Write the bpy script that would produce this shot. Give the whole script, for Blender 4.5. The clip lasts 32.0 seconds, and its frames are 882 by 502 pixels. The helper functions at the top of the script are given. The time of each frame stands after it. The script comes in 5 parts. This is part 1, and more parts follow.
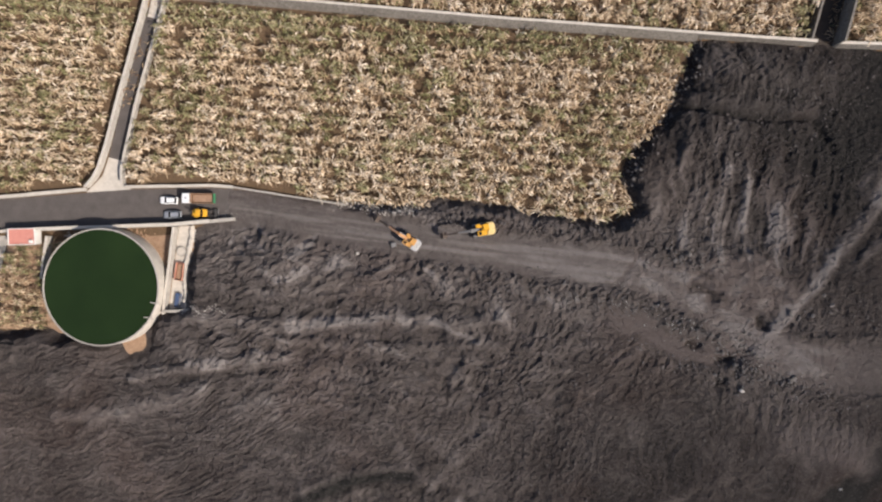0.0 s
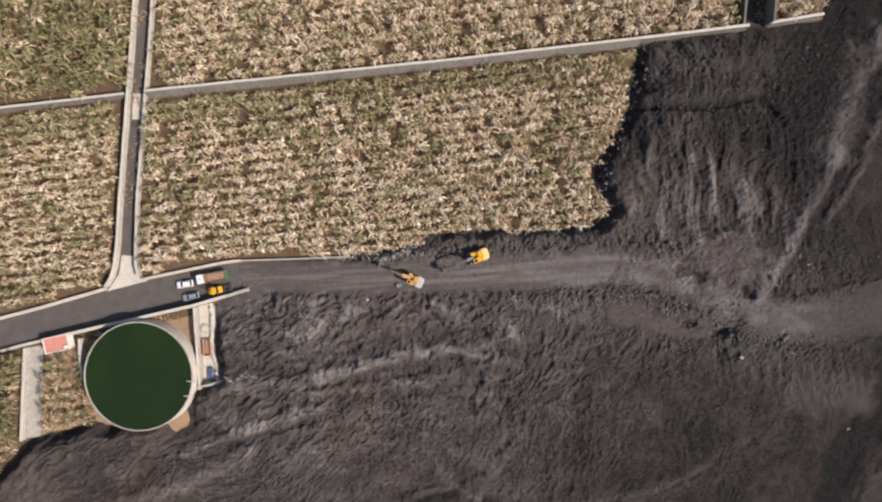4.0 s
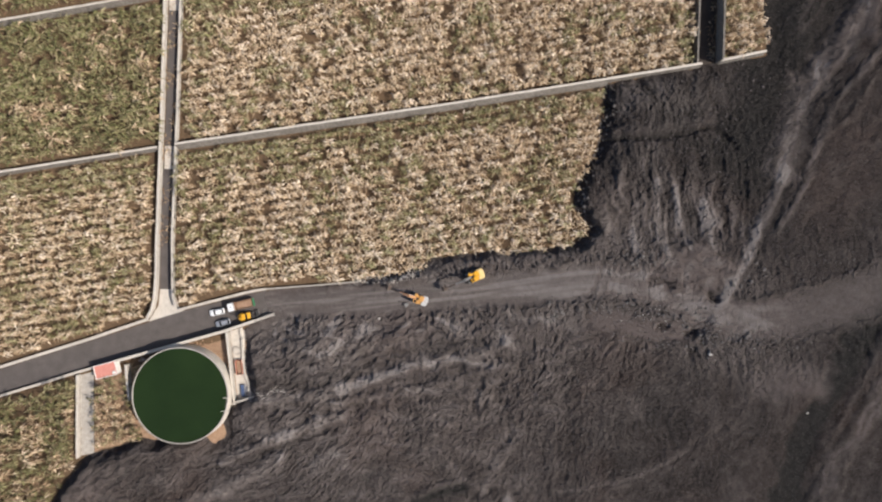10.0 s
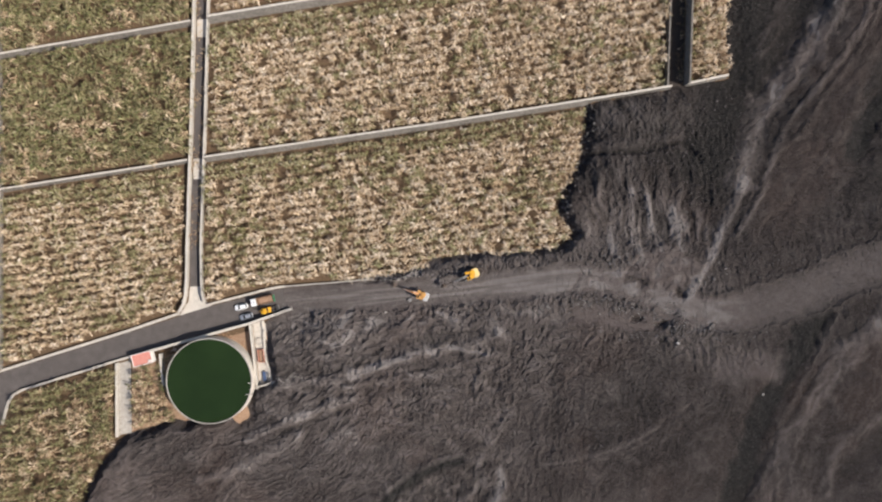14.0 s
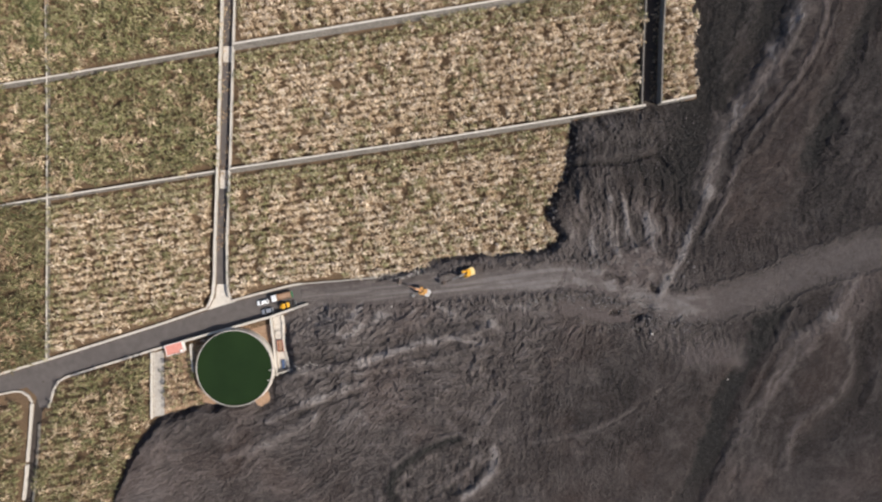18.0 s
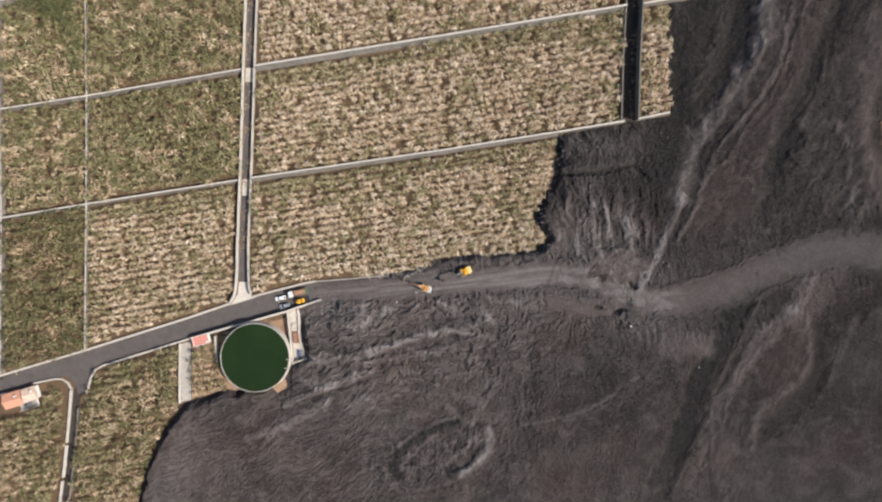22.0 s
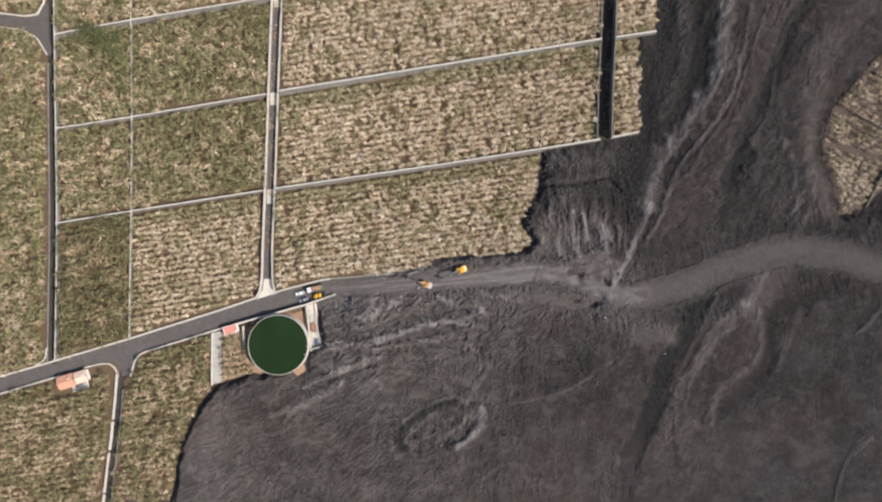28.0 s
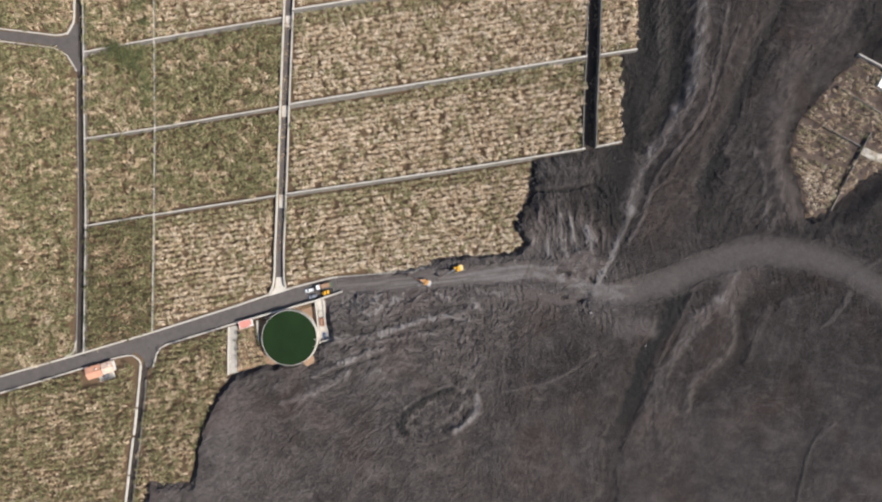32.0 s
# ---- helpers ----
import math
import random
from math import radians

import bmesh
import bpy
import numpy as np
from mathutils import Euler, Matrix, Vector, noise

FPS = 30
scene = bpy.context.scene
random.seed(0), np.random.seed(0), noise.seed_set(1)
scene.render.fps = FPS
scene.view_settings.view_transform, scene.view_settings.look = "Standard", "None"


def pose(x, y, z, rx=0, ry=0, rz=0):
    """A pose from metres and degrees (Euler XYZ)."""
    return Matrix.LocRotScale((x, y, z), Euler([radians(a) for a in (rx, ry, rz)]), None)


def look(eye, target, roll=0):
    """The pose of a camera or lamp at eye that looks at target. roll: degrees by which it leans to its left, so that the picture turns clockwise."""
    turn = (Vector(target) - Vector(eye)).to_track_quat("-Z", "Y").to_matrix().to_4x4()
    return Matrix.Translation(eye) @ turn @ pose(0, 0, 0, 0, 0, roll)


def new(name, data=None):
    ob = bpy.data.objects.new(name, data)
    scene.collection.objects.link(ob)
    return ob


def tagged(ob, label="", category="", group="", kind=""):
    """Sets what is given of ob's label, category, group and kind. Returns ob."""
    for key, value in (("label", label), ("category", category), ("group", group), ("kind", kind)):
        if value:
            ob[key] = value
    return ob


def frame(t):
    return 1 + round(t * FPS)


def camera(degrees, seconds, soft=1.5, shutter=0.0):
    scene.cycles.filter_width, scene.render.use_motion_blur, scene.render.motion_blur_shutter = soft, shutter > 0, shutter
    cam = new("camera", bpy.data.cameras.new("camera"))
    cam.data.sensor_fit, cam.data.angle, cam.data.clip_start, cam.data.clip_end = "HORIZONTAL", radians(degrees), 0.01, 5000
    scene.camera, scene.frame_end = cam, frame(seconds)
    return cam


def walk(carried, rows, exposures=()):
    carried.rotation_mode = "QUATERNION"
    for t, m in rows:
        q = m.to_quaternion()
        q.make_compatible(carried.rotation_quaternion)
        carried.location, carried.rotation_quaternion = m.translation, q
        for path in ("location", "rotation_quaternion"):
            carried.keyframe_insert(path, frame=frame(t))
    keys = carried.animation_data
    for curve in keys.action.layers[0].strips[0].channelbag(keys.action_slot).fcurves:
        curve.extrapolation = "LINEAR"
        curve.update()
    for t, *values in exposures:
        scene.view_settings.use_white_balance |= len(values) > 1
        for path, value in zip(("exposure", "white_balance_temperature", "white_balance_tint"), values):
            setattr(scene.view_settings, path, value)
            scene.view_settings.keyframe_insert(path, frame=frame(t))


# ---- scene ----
cam = camera(70, 32.0, soft=2.25)
walk(cam, [
    (0, pose(3.64, -13.78, 158.39, -0.806, 1.576, 13.757)),
    (0.5, pose(3.36, -12.50, 159.94, -0.904, 1.546, 12.366)),
    (1, pose(3.07, -11.08, 161.35, -1.008, 1.492, 10.840)),
    (1.5, pose(2.70, -9.84, 162.80, -1.137, 1.384, 9.220)),
    (2, pose(2.41, -8.59, 164.28, -1.238, 1.304, 7.661)),
    (2.5, pose(2.19, -7.39, 165.59, -1.287, 1.231, 6.257)),
    (3, pose(2.19, -6.26, 167.00, -1.319, 1.199, 4.929)),
    (3.5, pose(2.13, -5.28, 168.45, -1.361, 1.168, 3.801)),
    (5.5, pose(2.11, -2.00, 174.21, -1.227, 1.084, 0.425)),
    (6, pose(2.21, -1.17, 175.91, -1.152, 1.113, 0.172)),
    (7, pose(2.28, 0.08, 179.55, -0.999, 1.144, 0.161)),
    (8, pose(2.35, 0.56, 183.24, -0.776, 1.141, 0.144)),
    (9, pose(2.12, 0.18, 187.64, -0.619, 1.071, 0.159)),
    (10, pose(1.66, 0.11, 192.56, -0.627, 0.909, 0.145)),
    (11, pose(1.09, 0.70, 197.93, -0.730, 0.728, 0.116)),
    (12, pose(0.67, 1.31, 204.02, -0.885, 0.594, 0.103)),
    (13, pose(0.33, 2.30, 210.38, -1.072, 0.475, 0.048)),
    (14, pose(0.03, 3.35, 216.66, -1.306, 0.339, 0.068)),
    (14.5, pose(-0.10, 3.64, 219.66, -1.351, 0.302, 0.076)),
    (16.5, pose(-0.21, 3.64, 232.93, -1.220, 0.259, -0.013)),
    (17, pose(-0.04, 3.54, 236.41, -1.161, 0.287, -0.004)),
    (18, pose(0.09, 3.04, 243.06, -0.991, 0.299, -0.022)),
    (19, pose(-0.01, 2.49, 249.85, -0.820, 0.272, -0.038)),
    (20, pose(-0.21, 2.19, 256.46, -0.710, 0.216, -0.041)),
    (21, pose(-0.39, 1.94, 263.16, -0.614, 0.183, -0.042)),
    (22, pose(-0.61, 1.77, 269.80, -0.541, 0.138, -0.012)),
    (23, pose(-0.57, 2.00, 276.32, -0.552, 0.136, -0.005)),
    (24, pose(-0.43, 2.22, 282.98, -0.550, 0.129, 0.006)),
    (25, pose(-0.43, 2.01, 289.65, -0.488, 0.132, 0.001)),
    (25.5, pose(-0.46, 1.80, 292.74, -0.441, 0.118, 0.025)),
    (27.5, pose(-0.66, 0.75, 306.04, -0.199, 0.047, 0.005)),
    (28, pose(-0.51, 0.68, 309.46, -0.164, 0.063, 0.029)),
    (29, pose(-0.12, 0.66, 316.04, -0.136, 0.100, 0.038)),
    (30, pose(0.15, 0.34, 322.64, -0.079, 0.109, 0.016)),
    (31, pose(0.07, -0.04, 329.23, -0.012, 0.043, -0.010)),
    (32, pose(0.00, 0.00, 335.90, 0.000, 0.000, 0.000)),
], exposures=[(0.0, 0.27, 6300, 9.5), (10.0, 0.34, 6220, 8), (22.0, 0.43, 6060, 6.5), (32.0, 0.52, 5900, 5)])

# world and sun
world = bpy.data.worlds.new("sky")
scene.world = world
world.use_nodes = True
wn = world.node_tree
sky = wn.nodes.new("ShaderNodeTexSky")
sky.sky_type = 'NISHITA'
sky.sun_disc = False
SUN_AZ, SUN_EL = radians(-19), radians(42)
sky.air_density, sky.dust_density = 0.75, 2.5
sky.sun_elevation = SUN_EL
sky.sun_rotation = math.atan2(math.cos(SUN_AZ), math.sin(SUN_AZ))
bg = wn.nodes["Background"]
bg.inputs["Strength"].default_value = 0.10
wn.links.new(sky.outputs[0], bg.inputs["Color"])
sun_data = bpy.data.lights.new("sun", 'SUN')
sun_data.energy, sun_data.angle, sun_data.color = 4.5, radians(0.6), (1.0, 0.90, 0.80)
sun = new("sun", sun_data)
sun_dir = Vector((math.cos(SUN_AZ) * math.cos(SUN_EL), math.sin(SUN_AZ) * math.cos(SUN_EL), math.sin(SUN_EL)))
sun.matrix_world = look(sun_dir * 500, (0, 0, 0))


# ---- materials ----
def ramp(nt, fac, stops):
    n = nt.nodes.new("ShaderNodeValToRGB")
    while len(n.color_ramp.elements) < len(stops):
        n.color_ramp.elements.new(0.5)
    for e, (p, c) in zip(n.color_ramp.elements, stops):
        e.position, e.color = p, (*c, 1)
    nt.links.new(fac, n.inputs[0])
    return n.outputs[0]


def noise_node(nt, scale, detail=5.0, rough=0.6, vec=None, stretch=None):
    tc = nt.nodes.new("ShaderNodeNewGeometry").outputs["Position"]
    if stretch:
        mp = nt.nodes.new("ShaderNodeMapping")
        mp.inputs["Scale"].default_value = stretch
        nt.links.new(tc, mp.inputs[0])
        tc = mp.outputs[0]
    n = nt.nodes.new("ShaderNodeTexNoise")
    n.inputs["Scale"].default_value, n.inputs["Detail"].default_value, n.inputs["Roughness"].default_value = scale, detail, rough
    nt.links.new(vec or tc, n.inputs["Vector"])
    return n.outputs["Fac"]


def mix(nt, fac, a, b, mode='MIX'):
    n = nt.nodes.new("ShaderNodeMix")
    n.data_type, n.blend_type = 'RGBA', mode
    for sock, v in ((n.inputs[0], fac), (n.inputs[6], a), (n.inputs[7], b)):
        if isinstance(v, (int, float)):
            sock.default_value = v
        elif isinstance(v, tuple):
            sock.default_value = (*v, 1)
        else:
            nt.links.new(v, sock)
    return n.outputs[2]


def attr(nt, name):
    n = nt.nodes.new("ShaderNodeAttribute")
    n.attribute_name = name
    return n.outputs["Fac"]


def base_mat(name, rough=0.85, metal=0.0):
    m = bpy.data.materials.new(name)
    m.use_nodes = True
    nt = m.node_tree
    b = nt.nodes["Principled BSDF"]
    b.inputs["Roughness"].default_value = rough
    b.inputs["Metallic"].default_value = metal
    b.inputs["Specular IOR Level"].default_value = 0.3
    return m, nt, b


def bump(nt, b, height, strength, distance):
    n = nt.nodes.new("ShaderNodeBump")
    n.inputs["Strength"].default_value, n.inputs["Distance"].default_value = strength, distance
    nt.links.new(height, n.inputs["Height"])
    nt.links.new(n.outputs[0], b.inputs["Normal"])


def worn(name, dark, light, scale=1.2, rough=0.85, metal=0.0, fine=14.0, relief=0.05, big=0.12):
    """A surface of two tones, with broad stains and fine grain."""
    m, nt, b = base_mat(name, rough, metal)
    g = noise_node(nt, fine, 3)
    s = noise_node(nt, big * 1.0, 4)
    c1 = ramp(nt, noise_node(nt, scale, 6, 0.65), [(0.3, dark), (0.7, light)])
    c2 = mix(nt, ramp(nt, s, [(0.35, (0, 0, 0)), (0.7, (0.5, 0.5, 0.5))]), c1, dark)
    c3 = mix(nt, 0.35, c2, ramp(nt, g, [(0.3, dark), (0.7, light)]))
    nt.links.new(c3, b.inputs["Base Color"])
    if relief:
        bump(nt, b, g, 0.6, relief)
    return m


def paint(name, colour, rough=0.4, metal=0.0, dirt=(0.12, 0.10, 0.08), amount=0.35):
    m, nt, b = base_mat(name, rough, metal)
    f = ramp(nt, noise_node(nt, 2.5, 6, 0.7), [(0.45, (0, 0, 0)), (0.75, (amount, amount, amount))])
    nt.links.new(mix(nt, f, colour, dirt), b.inputs["Base Color"])
    return m


# lava: dark clinker, dusty and rusty stretches, cindery black that also paints shade in hollows
lava_mat, nt, b = base_mat("lava", 0.95)
b.inputs["Diffuse Roughness"].default_value = 1.0
b.inputs["Specular IOR Level"].default_value = 0.1
c = ramp(nt, noise_node(nt, 0.35, 8, 0.7), [(0.25, (0.046, 0.039, 0.037)), (0.5, (0.071, 0.059, 0.055)), (0.78, (0.112, 0.094, 0.087))])
c = mix(nt, ramp(nt, noise_node(nt, 0.03, 4), [(0.4, (0, 0, 0)), (0.7, (0.5, 0.5, 0.5))]), c, (0.078, 0.060, 0.052))
c = mix(nt, attr(nt, "rust"), c, (0.082, 0.056, 0.046))
fine = noise_node(nt, 1.5, 9, 0.78)
blot = noise_node(nt, 0.5, 6, 0.7)
c = mix(nt, 0.75, c, ramp(nt, fine, [(0.40, (0.20, 0.19, 0.185)), (0.50, (0.74, 0.73, 0.72)), (0.58, (1.0, 0.98, 0.97))]), 'MULTIPLY')
c = mix(nt, 0.6, c, ramp(nt, blot, [(0.35, (0.55, 0.53, 0.53)), (0.62, (1.0, 0.99, 0.98))]), 'MULTIPLY')
c = mix(nt, attr(nt, "cinder_shade"), c, ramp(nt, noise_node(nt, 0.7, 7), [(0.3, (0.016, 0.0152, 0.0142)), (0.7, (0.034, 0.032, 0.0295))]))
c = mix(nt, attr(nt, "dust"), c, ramp(nt, noise_node(nt, 0.9, 7, 0.7), [(0.3, (0.140, 0.119, 0.109)), (0.7, (0.222, 0.191, 0.175))]))
c = mix(nt, mix(nt, 1.0, attr(nt, "dust"), attr(nt, "rust"), 'MULTIPLY'), c, (0.128, 0.100, 0.090))
c = mix(nt, ramp(nt, attr(nt, "dust"), [(0.72, (0, 0, 0)), (0.98, (1, 1, 1))]), c, ramp(nt, noise_node(nt, 0.5, 7, 0.7), [(0.3, (0.185, 0.163, 0.152)), (0.7, (0.265, 0.236, 0.220))]))
speck = ramp(nt, noise_node(nt, 2.6, 3, 0.6), [(0.60, (0, 0, 0)), (0.72, (0.5, 0.5, 0.5))])
c = mix(nt, speck, c, (0.19, 0.172, 0.163))
nt.links.new(c, b.inputs["Base Color"])
bump(nt, b, mix(nt, 0.5, fine, noise_node(nt, 0.8, 6, 0.7)), 1.0, 1.9)

# crop: dry and green leaves, blade by blade
leaf_mat, nt, b = base_mat("banana_leaves", 0.6)
isl = attr(nt, "tone")
dry = ramp(nt, isl, [(0.0, (0.185, 0.105, 0.060)), (0.3, (0.37, 0.254, 0.150)), (0.6, (0.55, 0.408, 0.264)), (0.85, (0.70, 0.545, 0.390)), (1.0, (0.80, 0.675, 0.535))])
green = ramp(nt, isl, [(0.0, (0.036, 0.045, 0.014)), (0.5, (0.108, 0.116, 0.036)), (1.0, (0.235, 0.225, 0.085))])
c = mix(nt, attr(nt, "green"), dry, green)
nt.links.new(c, b.inputs["Base Color"])
tr = b.inputs["Subsurface Weight"]
tr.default_value = 0.0

soil_mat = worn("soil", (0.070, 0.044, 0.025), (0.18, 0.118, 0.068), 1.1, 0.95, fine=5.0, relief=0.15)
ash_mat = worn("ash_soil", (0.045, 0.032, 0.026), (0.125, 0.088, 0.070), 0.8, 0.95, fine=3.0, relief=0.1)
# Asphalt darkened in colour for lanes that lie in the walls' shade.
dark_shade_asphalt = worn("dark_shade_asphalt", (0.034, 0.027, 0.022), (0.075, 0.058, 0.047), 0.25, 0.9, fine=8.0, relief=0.01, big=0.05)
dry_soil = worn("dry_litter", (0.20, 0.115, 0.07), (0.46, 0.32, 0.21), 0.6, 0.95, fine=4.0, relief=0.1)
asphalt = worn("asphalt", (0.070, 0.060, 0.055), (0.128, 0.110, 0.100), 0.3, 0.9, fine=5.0, relief=0.01, big=0.07)
concrete = worn("concrete", (0.26, 0.235, 0.205), (0.52, 0.475, 0.415), 0.9, 0.9, fine=5.0, relief=0.03)
pale_concrete = worn("pale_concrete", (0.40, 0.355, 0.30), (0.66, 0.60, 0.52), 0.7, 0.9, fine=4.0, relief=0.02)
block_mat = worn("dry_stone", (0.075, 0.066, 0.056), (0.30, 0.27, 0.235), 1.3, 0.95, fine=4.0, relief=0.12, big=0.2)
pale_tile = worn("bleached_tiles", (0.50, 0.33, 0.24), (0.74, 0.58, 0.46), 1.3, 0.85, fine=7.0, relief=0.03)
tile_mat = worn("clay_tiles", (0.44, 0.21, 0.13), (0.64, 0.36, 0.24), 1.3, 0.85, fine=7.0, relief=0.03)
roof_red = worn("red_roof_paint", (0.48, 0.18, 0.135), (0.66, 0.30, 0.24), 0.7, 0.7, fine=5.0, relief=0.01)
white_wall = worn("whitewash", (0.58, 0.55, 0.50), (0.80, 0.77, 0.72), 0.8, 0.85, fine=5.0, relief=0.01)
yellow = paint("machine_yellow", (0.70, 0.36, 0.022), 0.45, amount=0.4)
pale_yellow = paint("faded_yellow", (0.70, 0.52, 0.22), 0.5)
orange = paint("machine_orange", (0.60, 0.31, 0.085), 0.5, amount=0.5)
white_paint = paint("white_paint", (0.80, 0.80, 0.79), 0.3, amount=0.15)
silver = paint("silver_paint", (0.46, 0.47, 0.49), 0.3, 0.5, amount=0.25)
grey_paint = paint("grey_paint", (0.40, 0.41, 0.43), 0.45, 0.2)
dark_metal = paint("dark_metal", (0.035, 0.034, 0.033), 0.6, 0.3)
steel = paint("worn_steel", (0.26, 0.25, 0.24), 0.5, 0.6)
rubber = paint("rubber", (0.018, 0.018, 0.018), 0.85)
rust_mat = worn("rusty_load", (0.20, 0.12, 0.075), (0.42, 0.27, 0.175), 1.5, 0.9, fine=7.0)
green_paint = paint("green_paint", (0.05, 0.20, 0.09), 0.5)
blue_paint = paint("blue_paint", (0.06, 0.09, 0.17), 0.5)
red_paint = paint("faded_red", (0.50, 0.24, 0.17), 0.6)
glass_mat, nt, b = base_mat("tinted_glass", 0.05)
b.inputs["Base Color"].default_value = (0.012, 0.014, 0.016, 1)
b.inputs["Specular IOR Level"].default_value = 0.5
water_mat, nt, b = base_mat("pond_water", 0.08)
c = ramp(nt, noise_node(nt, 0.08, 4), [(0.35, (0.013, 0.024, 0.007)), (0.7, (0.017, 0.031, 0.009))])
nt.links.new(c, b.inputs["Base Color"])
bump(nt, b, noise_node(nt, 1.5, 3), 0.15, 0.05)
shrub_mat, nt, b = base_mat("tree_leaves", 0.6)
isl = nt.nodes.new("ShaderNodeNewGeometry").outputs["Random Per Island"]
nt.links.new(ramp(nt, isl, [(0.0, (0.050, 0.056, 0.022)), (1.0, (0.17, 0.17, 0.072))]), b.inputs["Base Color"])
bark_mat = worn("bark", (0.06, 0.045, 0.03), (0.16, 0.12, 0.08), 3.0)


# ---- mesh helpers ----
def mesh_from(name, verts, faces, material, attrs=None, smooth=False):
    """A mesh from numpy arrays; faces have all the same number of corners."""
    me = bpy.data.meshes.new(name)
    verts, faces = np.asarray(verts, np.float32), np.asarray(faces, np.int32)
    k = faces.shape[1]
    me.vertices.add(len(verts))
    me.vertices.foreach_set("co", verts.ravel())
    me.loops.add(faces.size)
    me.loops.foreach_set("vertex_index", faces.ravel())
    me.polygons.add(len(faces))
    me.polygons.foreach_set("loop_start", np.arange(0, faces.size, k, dtype=np.int32))
    me.polygons.foreach_set("use_smooth", np.full(len(faces), smooth))
    for key, values in (attrs or {}).items():
        me.attributes.new(key, 'FLOAT', 'POINT').data.foreach_set("value", np.asarray(values, np.float32))
    me.update(calc_edges=True)
    me.materials.append(material)
    return me


def part(name, bm, material, parent=None, label="", at=None):
    me = bpy.data.meshes.new(name)
    bm.to_mesh(me)
    bm.free()
    me.materials.append(material)
    ob = new(name, me)
    if parent:
        ob.parent = parent
    if at is not None:
        ob.matrix_basis = at
    if label:
        ob["label"] = label
    return ob


def thing(name, m, label, category, group="", kind=""):
    ob = new(name)
    ob.matrix_basis = m
    ob.empty_display_size = 0.3
    return tagged(ob, label, category, group, kind)


def box(sx, sy, sz, x=0, y=0, z=0, bevel=0.03, bm=None, turn=None):
    """A bevelled box on z; x and y are its middle."""
    bm = bm or bmesh.new()
    vs = bmesh.ops.create_cube(bm, size=1)["verts"]
    bmesh.ops.scale(bm, vec=(sx, sy, sz), verts=vs)
    if bevel:
        es = list({e for v in vs for e in v.link_edges})
        got = bmesh.ops.bevel(bm, geom=es, offset=bevel, segments=1, affect='EDGES')
        vs = list({v for f in got["faces"] for v in f.verts} | {v for v in vs if v.is_valid})
    m = Matrix.Translation((x, y, z + sz / 2)) if turn is None else Matrix.Translation((x, y, z)) @ turn
    bmesh.ops.transform(bm, matrix=m, verts=vs)
    return bm


def tube(r, length, axis='Z', x=0, y=0, z=0, seg=16, r2=None, bm=None):
    bm = bm or bmesh.new()
    vs = bmesh.ops.create_cone(bm, cap_ends=True, segments=seg, radius1=r, radius2=r if r2 is None else r2, depth=length)["verts"]
    turn = {'Z': Matrix(), 'X': Matrix.Rotation(radians(90), 4, 'Y'), 'Y': Matrix.Rotation(radians(90), 4, 'X')}[axis]
    bmesh.ops.transform(bm, matrix=Matrix.Translation((x, y, z)) @ turn, verts=vs)
    return bm


def beam(a, b, w, h, taper=1.0, bm=None):
    """A box beam from a to b."""
    bm = bm or bmesh.new()
    a, b = Vector(a), Vector(b)
    d = (b - a).normalized()
    side = d.cross(Vector((0, 0, 1)))
    side = side.normalized() if side.length > 1e-4 else Vector((0, 1, 0))
    up = side.cross(d)
    ring = []
    for p, k in ((a, 1.0), (b, taper)):
        ring.append([bm.verts.new(p + side * s * w / 2 * k + up * u * h / 2 * k) for s, u in ((-1, -1), (1, -1), (1, 1), (-1, 1))])
    for i in range(4):
        bm.faces.new((ring[0][i], ring[0][(i + 1) % 4], ring[1][(i + 1) % 4], ring[1][i]))
    bm.faces.new(ring[0][::-1])
    bm.faces.new(ring[1])
    bmesh.ops.recalc_face_normals(bm, faces=bm.faces)
    return bm


def slab(points, z0, z1, bm=None):
    """A plate with the outline points, from z0 up to z1."""
    bm = bm or bmesh.new()
    low = [bm.verts.new((x, y, z0)) for x, y in points]
    top = [bm.verts.new((x, y, z1)) for x, y in points]
    n = len(points)
    for i in range(n):
        bm.faces.new((low[i], low[(i + 1) % n], top[(i + 1) % n], top[i]))
    bm.faces.new(top)
    bm.faces.new(low[::-1])
    bmesh.ops.recalc_face_normals(bm, faces=bm.faces)
    return bm


def resample(points, step):
    p = np.array(points, float)
    seg = np.hypot(*np.diff(p, axis=0).T)
    s = np.r_[0, np.cumsum(seg)]
    t = np.linspace(0, s[-1], max(2, int(s[-1] / step) + 1))
    return np.stack([np.interp(t, s, p[:, 0]), np.interp(t, s, p[:, 1])], -1)


def profile_run(points, profile, step=4.0, rough=0.0, seed=0):
    """Sweeps a closed profile of (across, up) along a line; across is to the right of its way."""
    rnd = random.Random(seed)
    p = resample(points, step)
    d = np.gradient(p, axis=0)
    d /= np.hypot(*d.T)[:, None]
    side = np.stack([d[:, 1], -d[:, 0]], -1)
    bm = bmesh.new()
    rings = []
    for q, s in zip(p, side):
        j = [rnd.uniform(-rough, rough) for _ in range(2)]
        rings.append([bm.verts.new((q[0] + s[0] * (a + (j[0] if u > 0.3 else 0)), q[1] + s[1] * (a + (j[0] if u > 0.3 else 0)), u + (j[1] if u > 0.3 else 0))) for a, u in profile])
    n = len(profile)
    for r0, r1 in zip(rings, rings[1:]):
        for i in range(n):
            bm.faces.new((r0[i], r0[(i + 1) % n], r1[(i + 1) % n], r1[i]))
    bm.faces.new(rings[0][::-1])
    bm.faces.new(rings[-1])
    bmesh.ops.recalc_face_normals(bm, faces=bm.faces)
    return bm


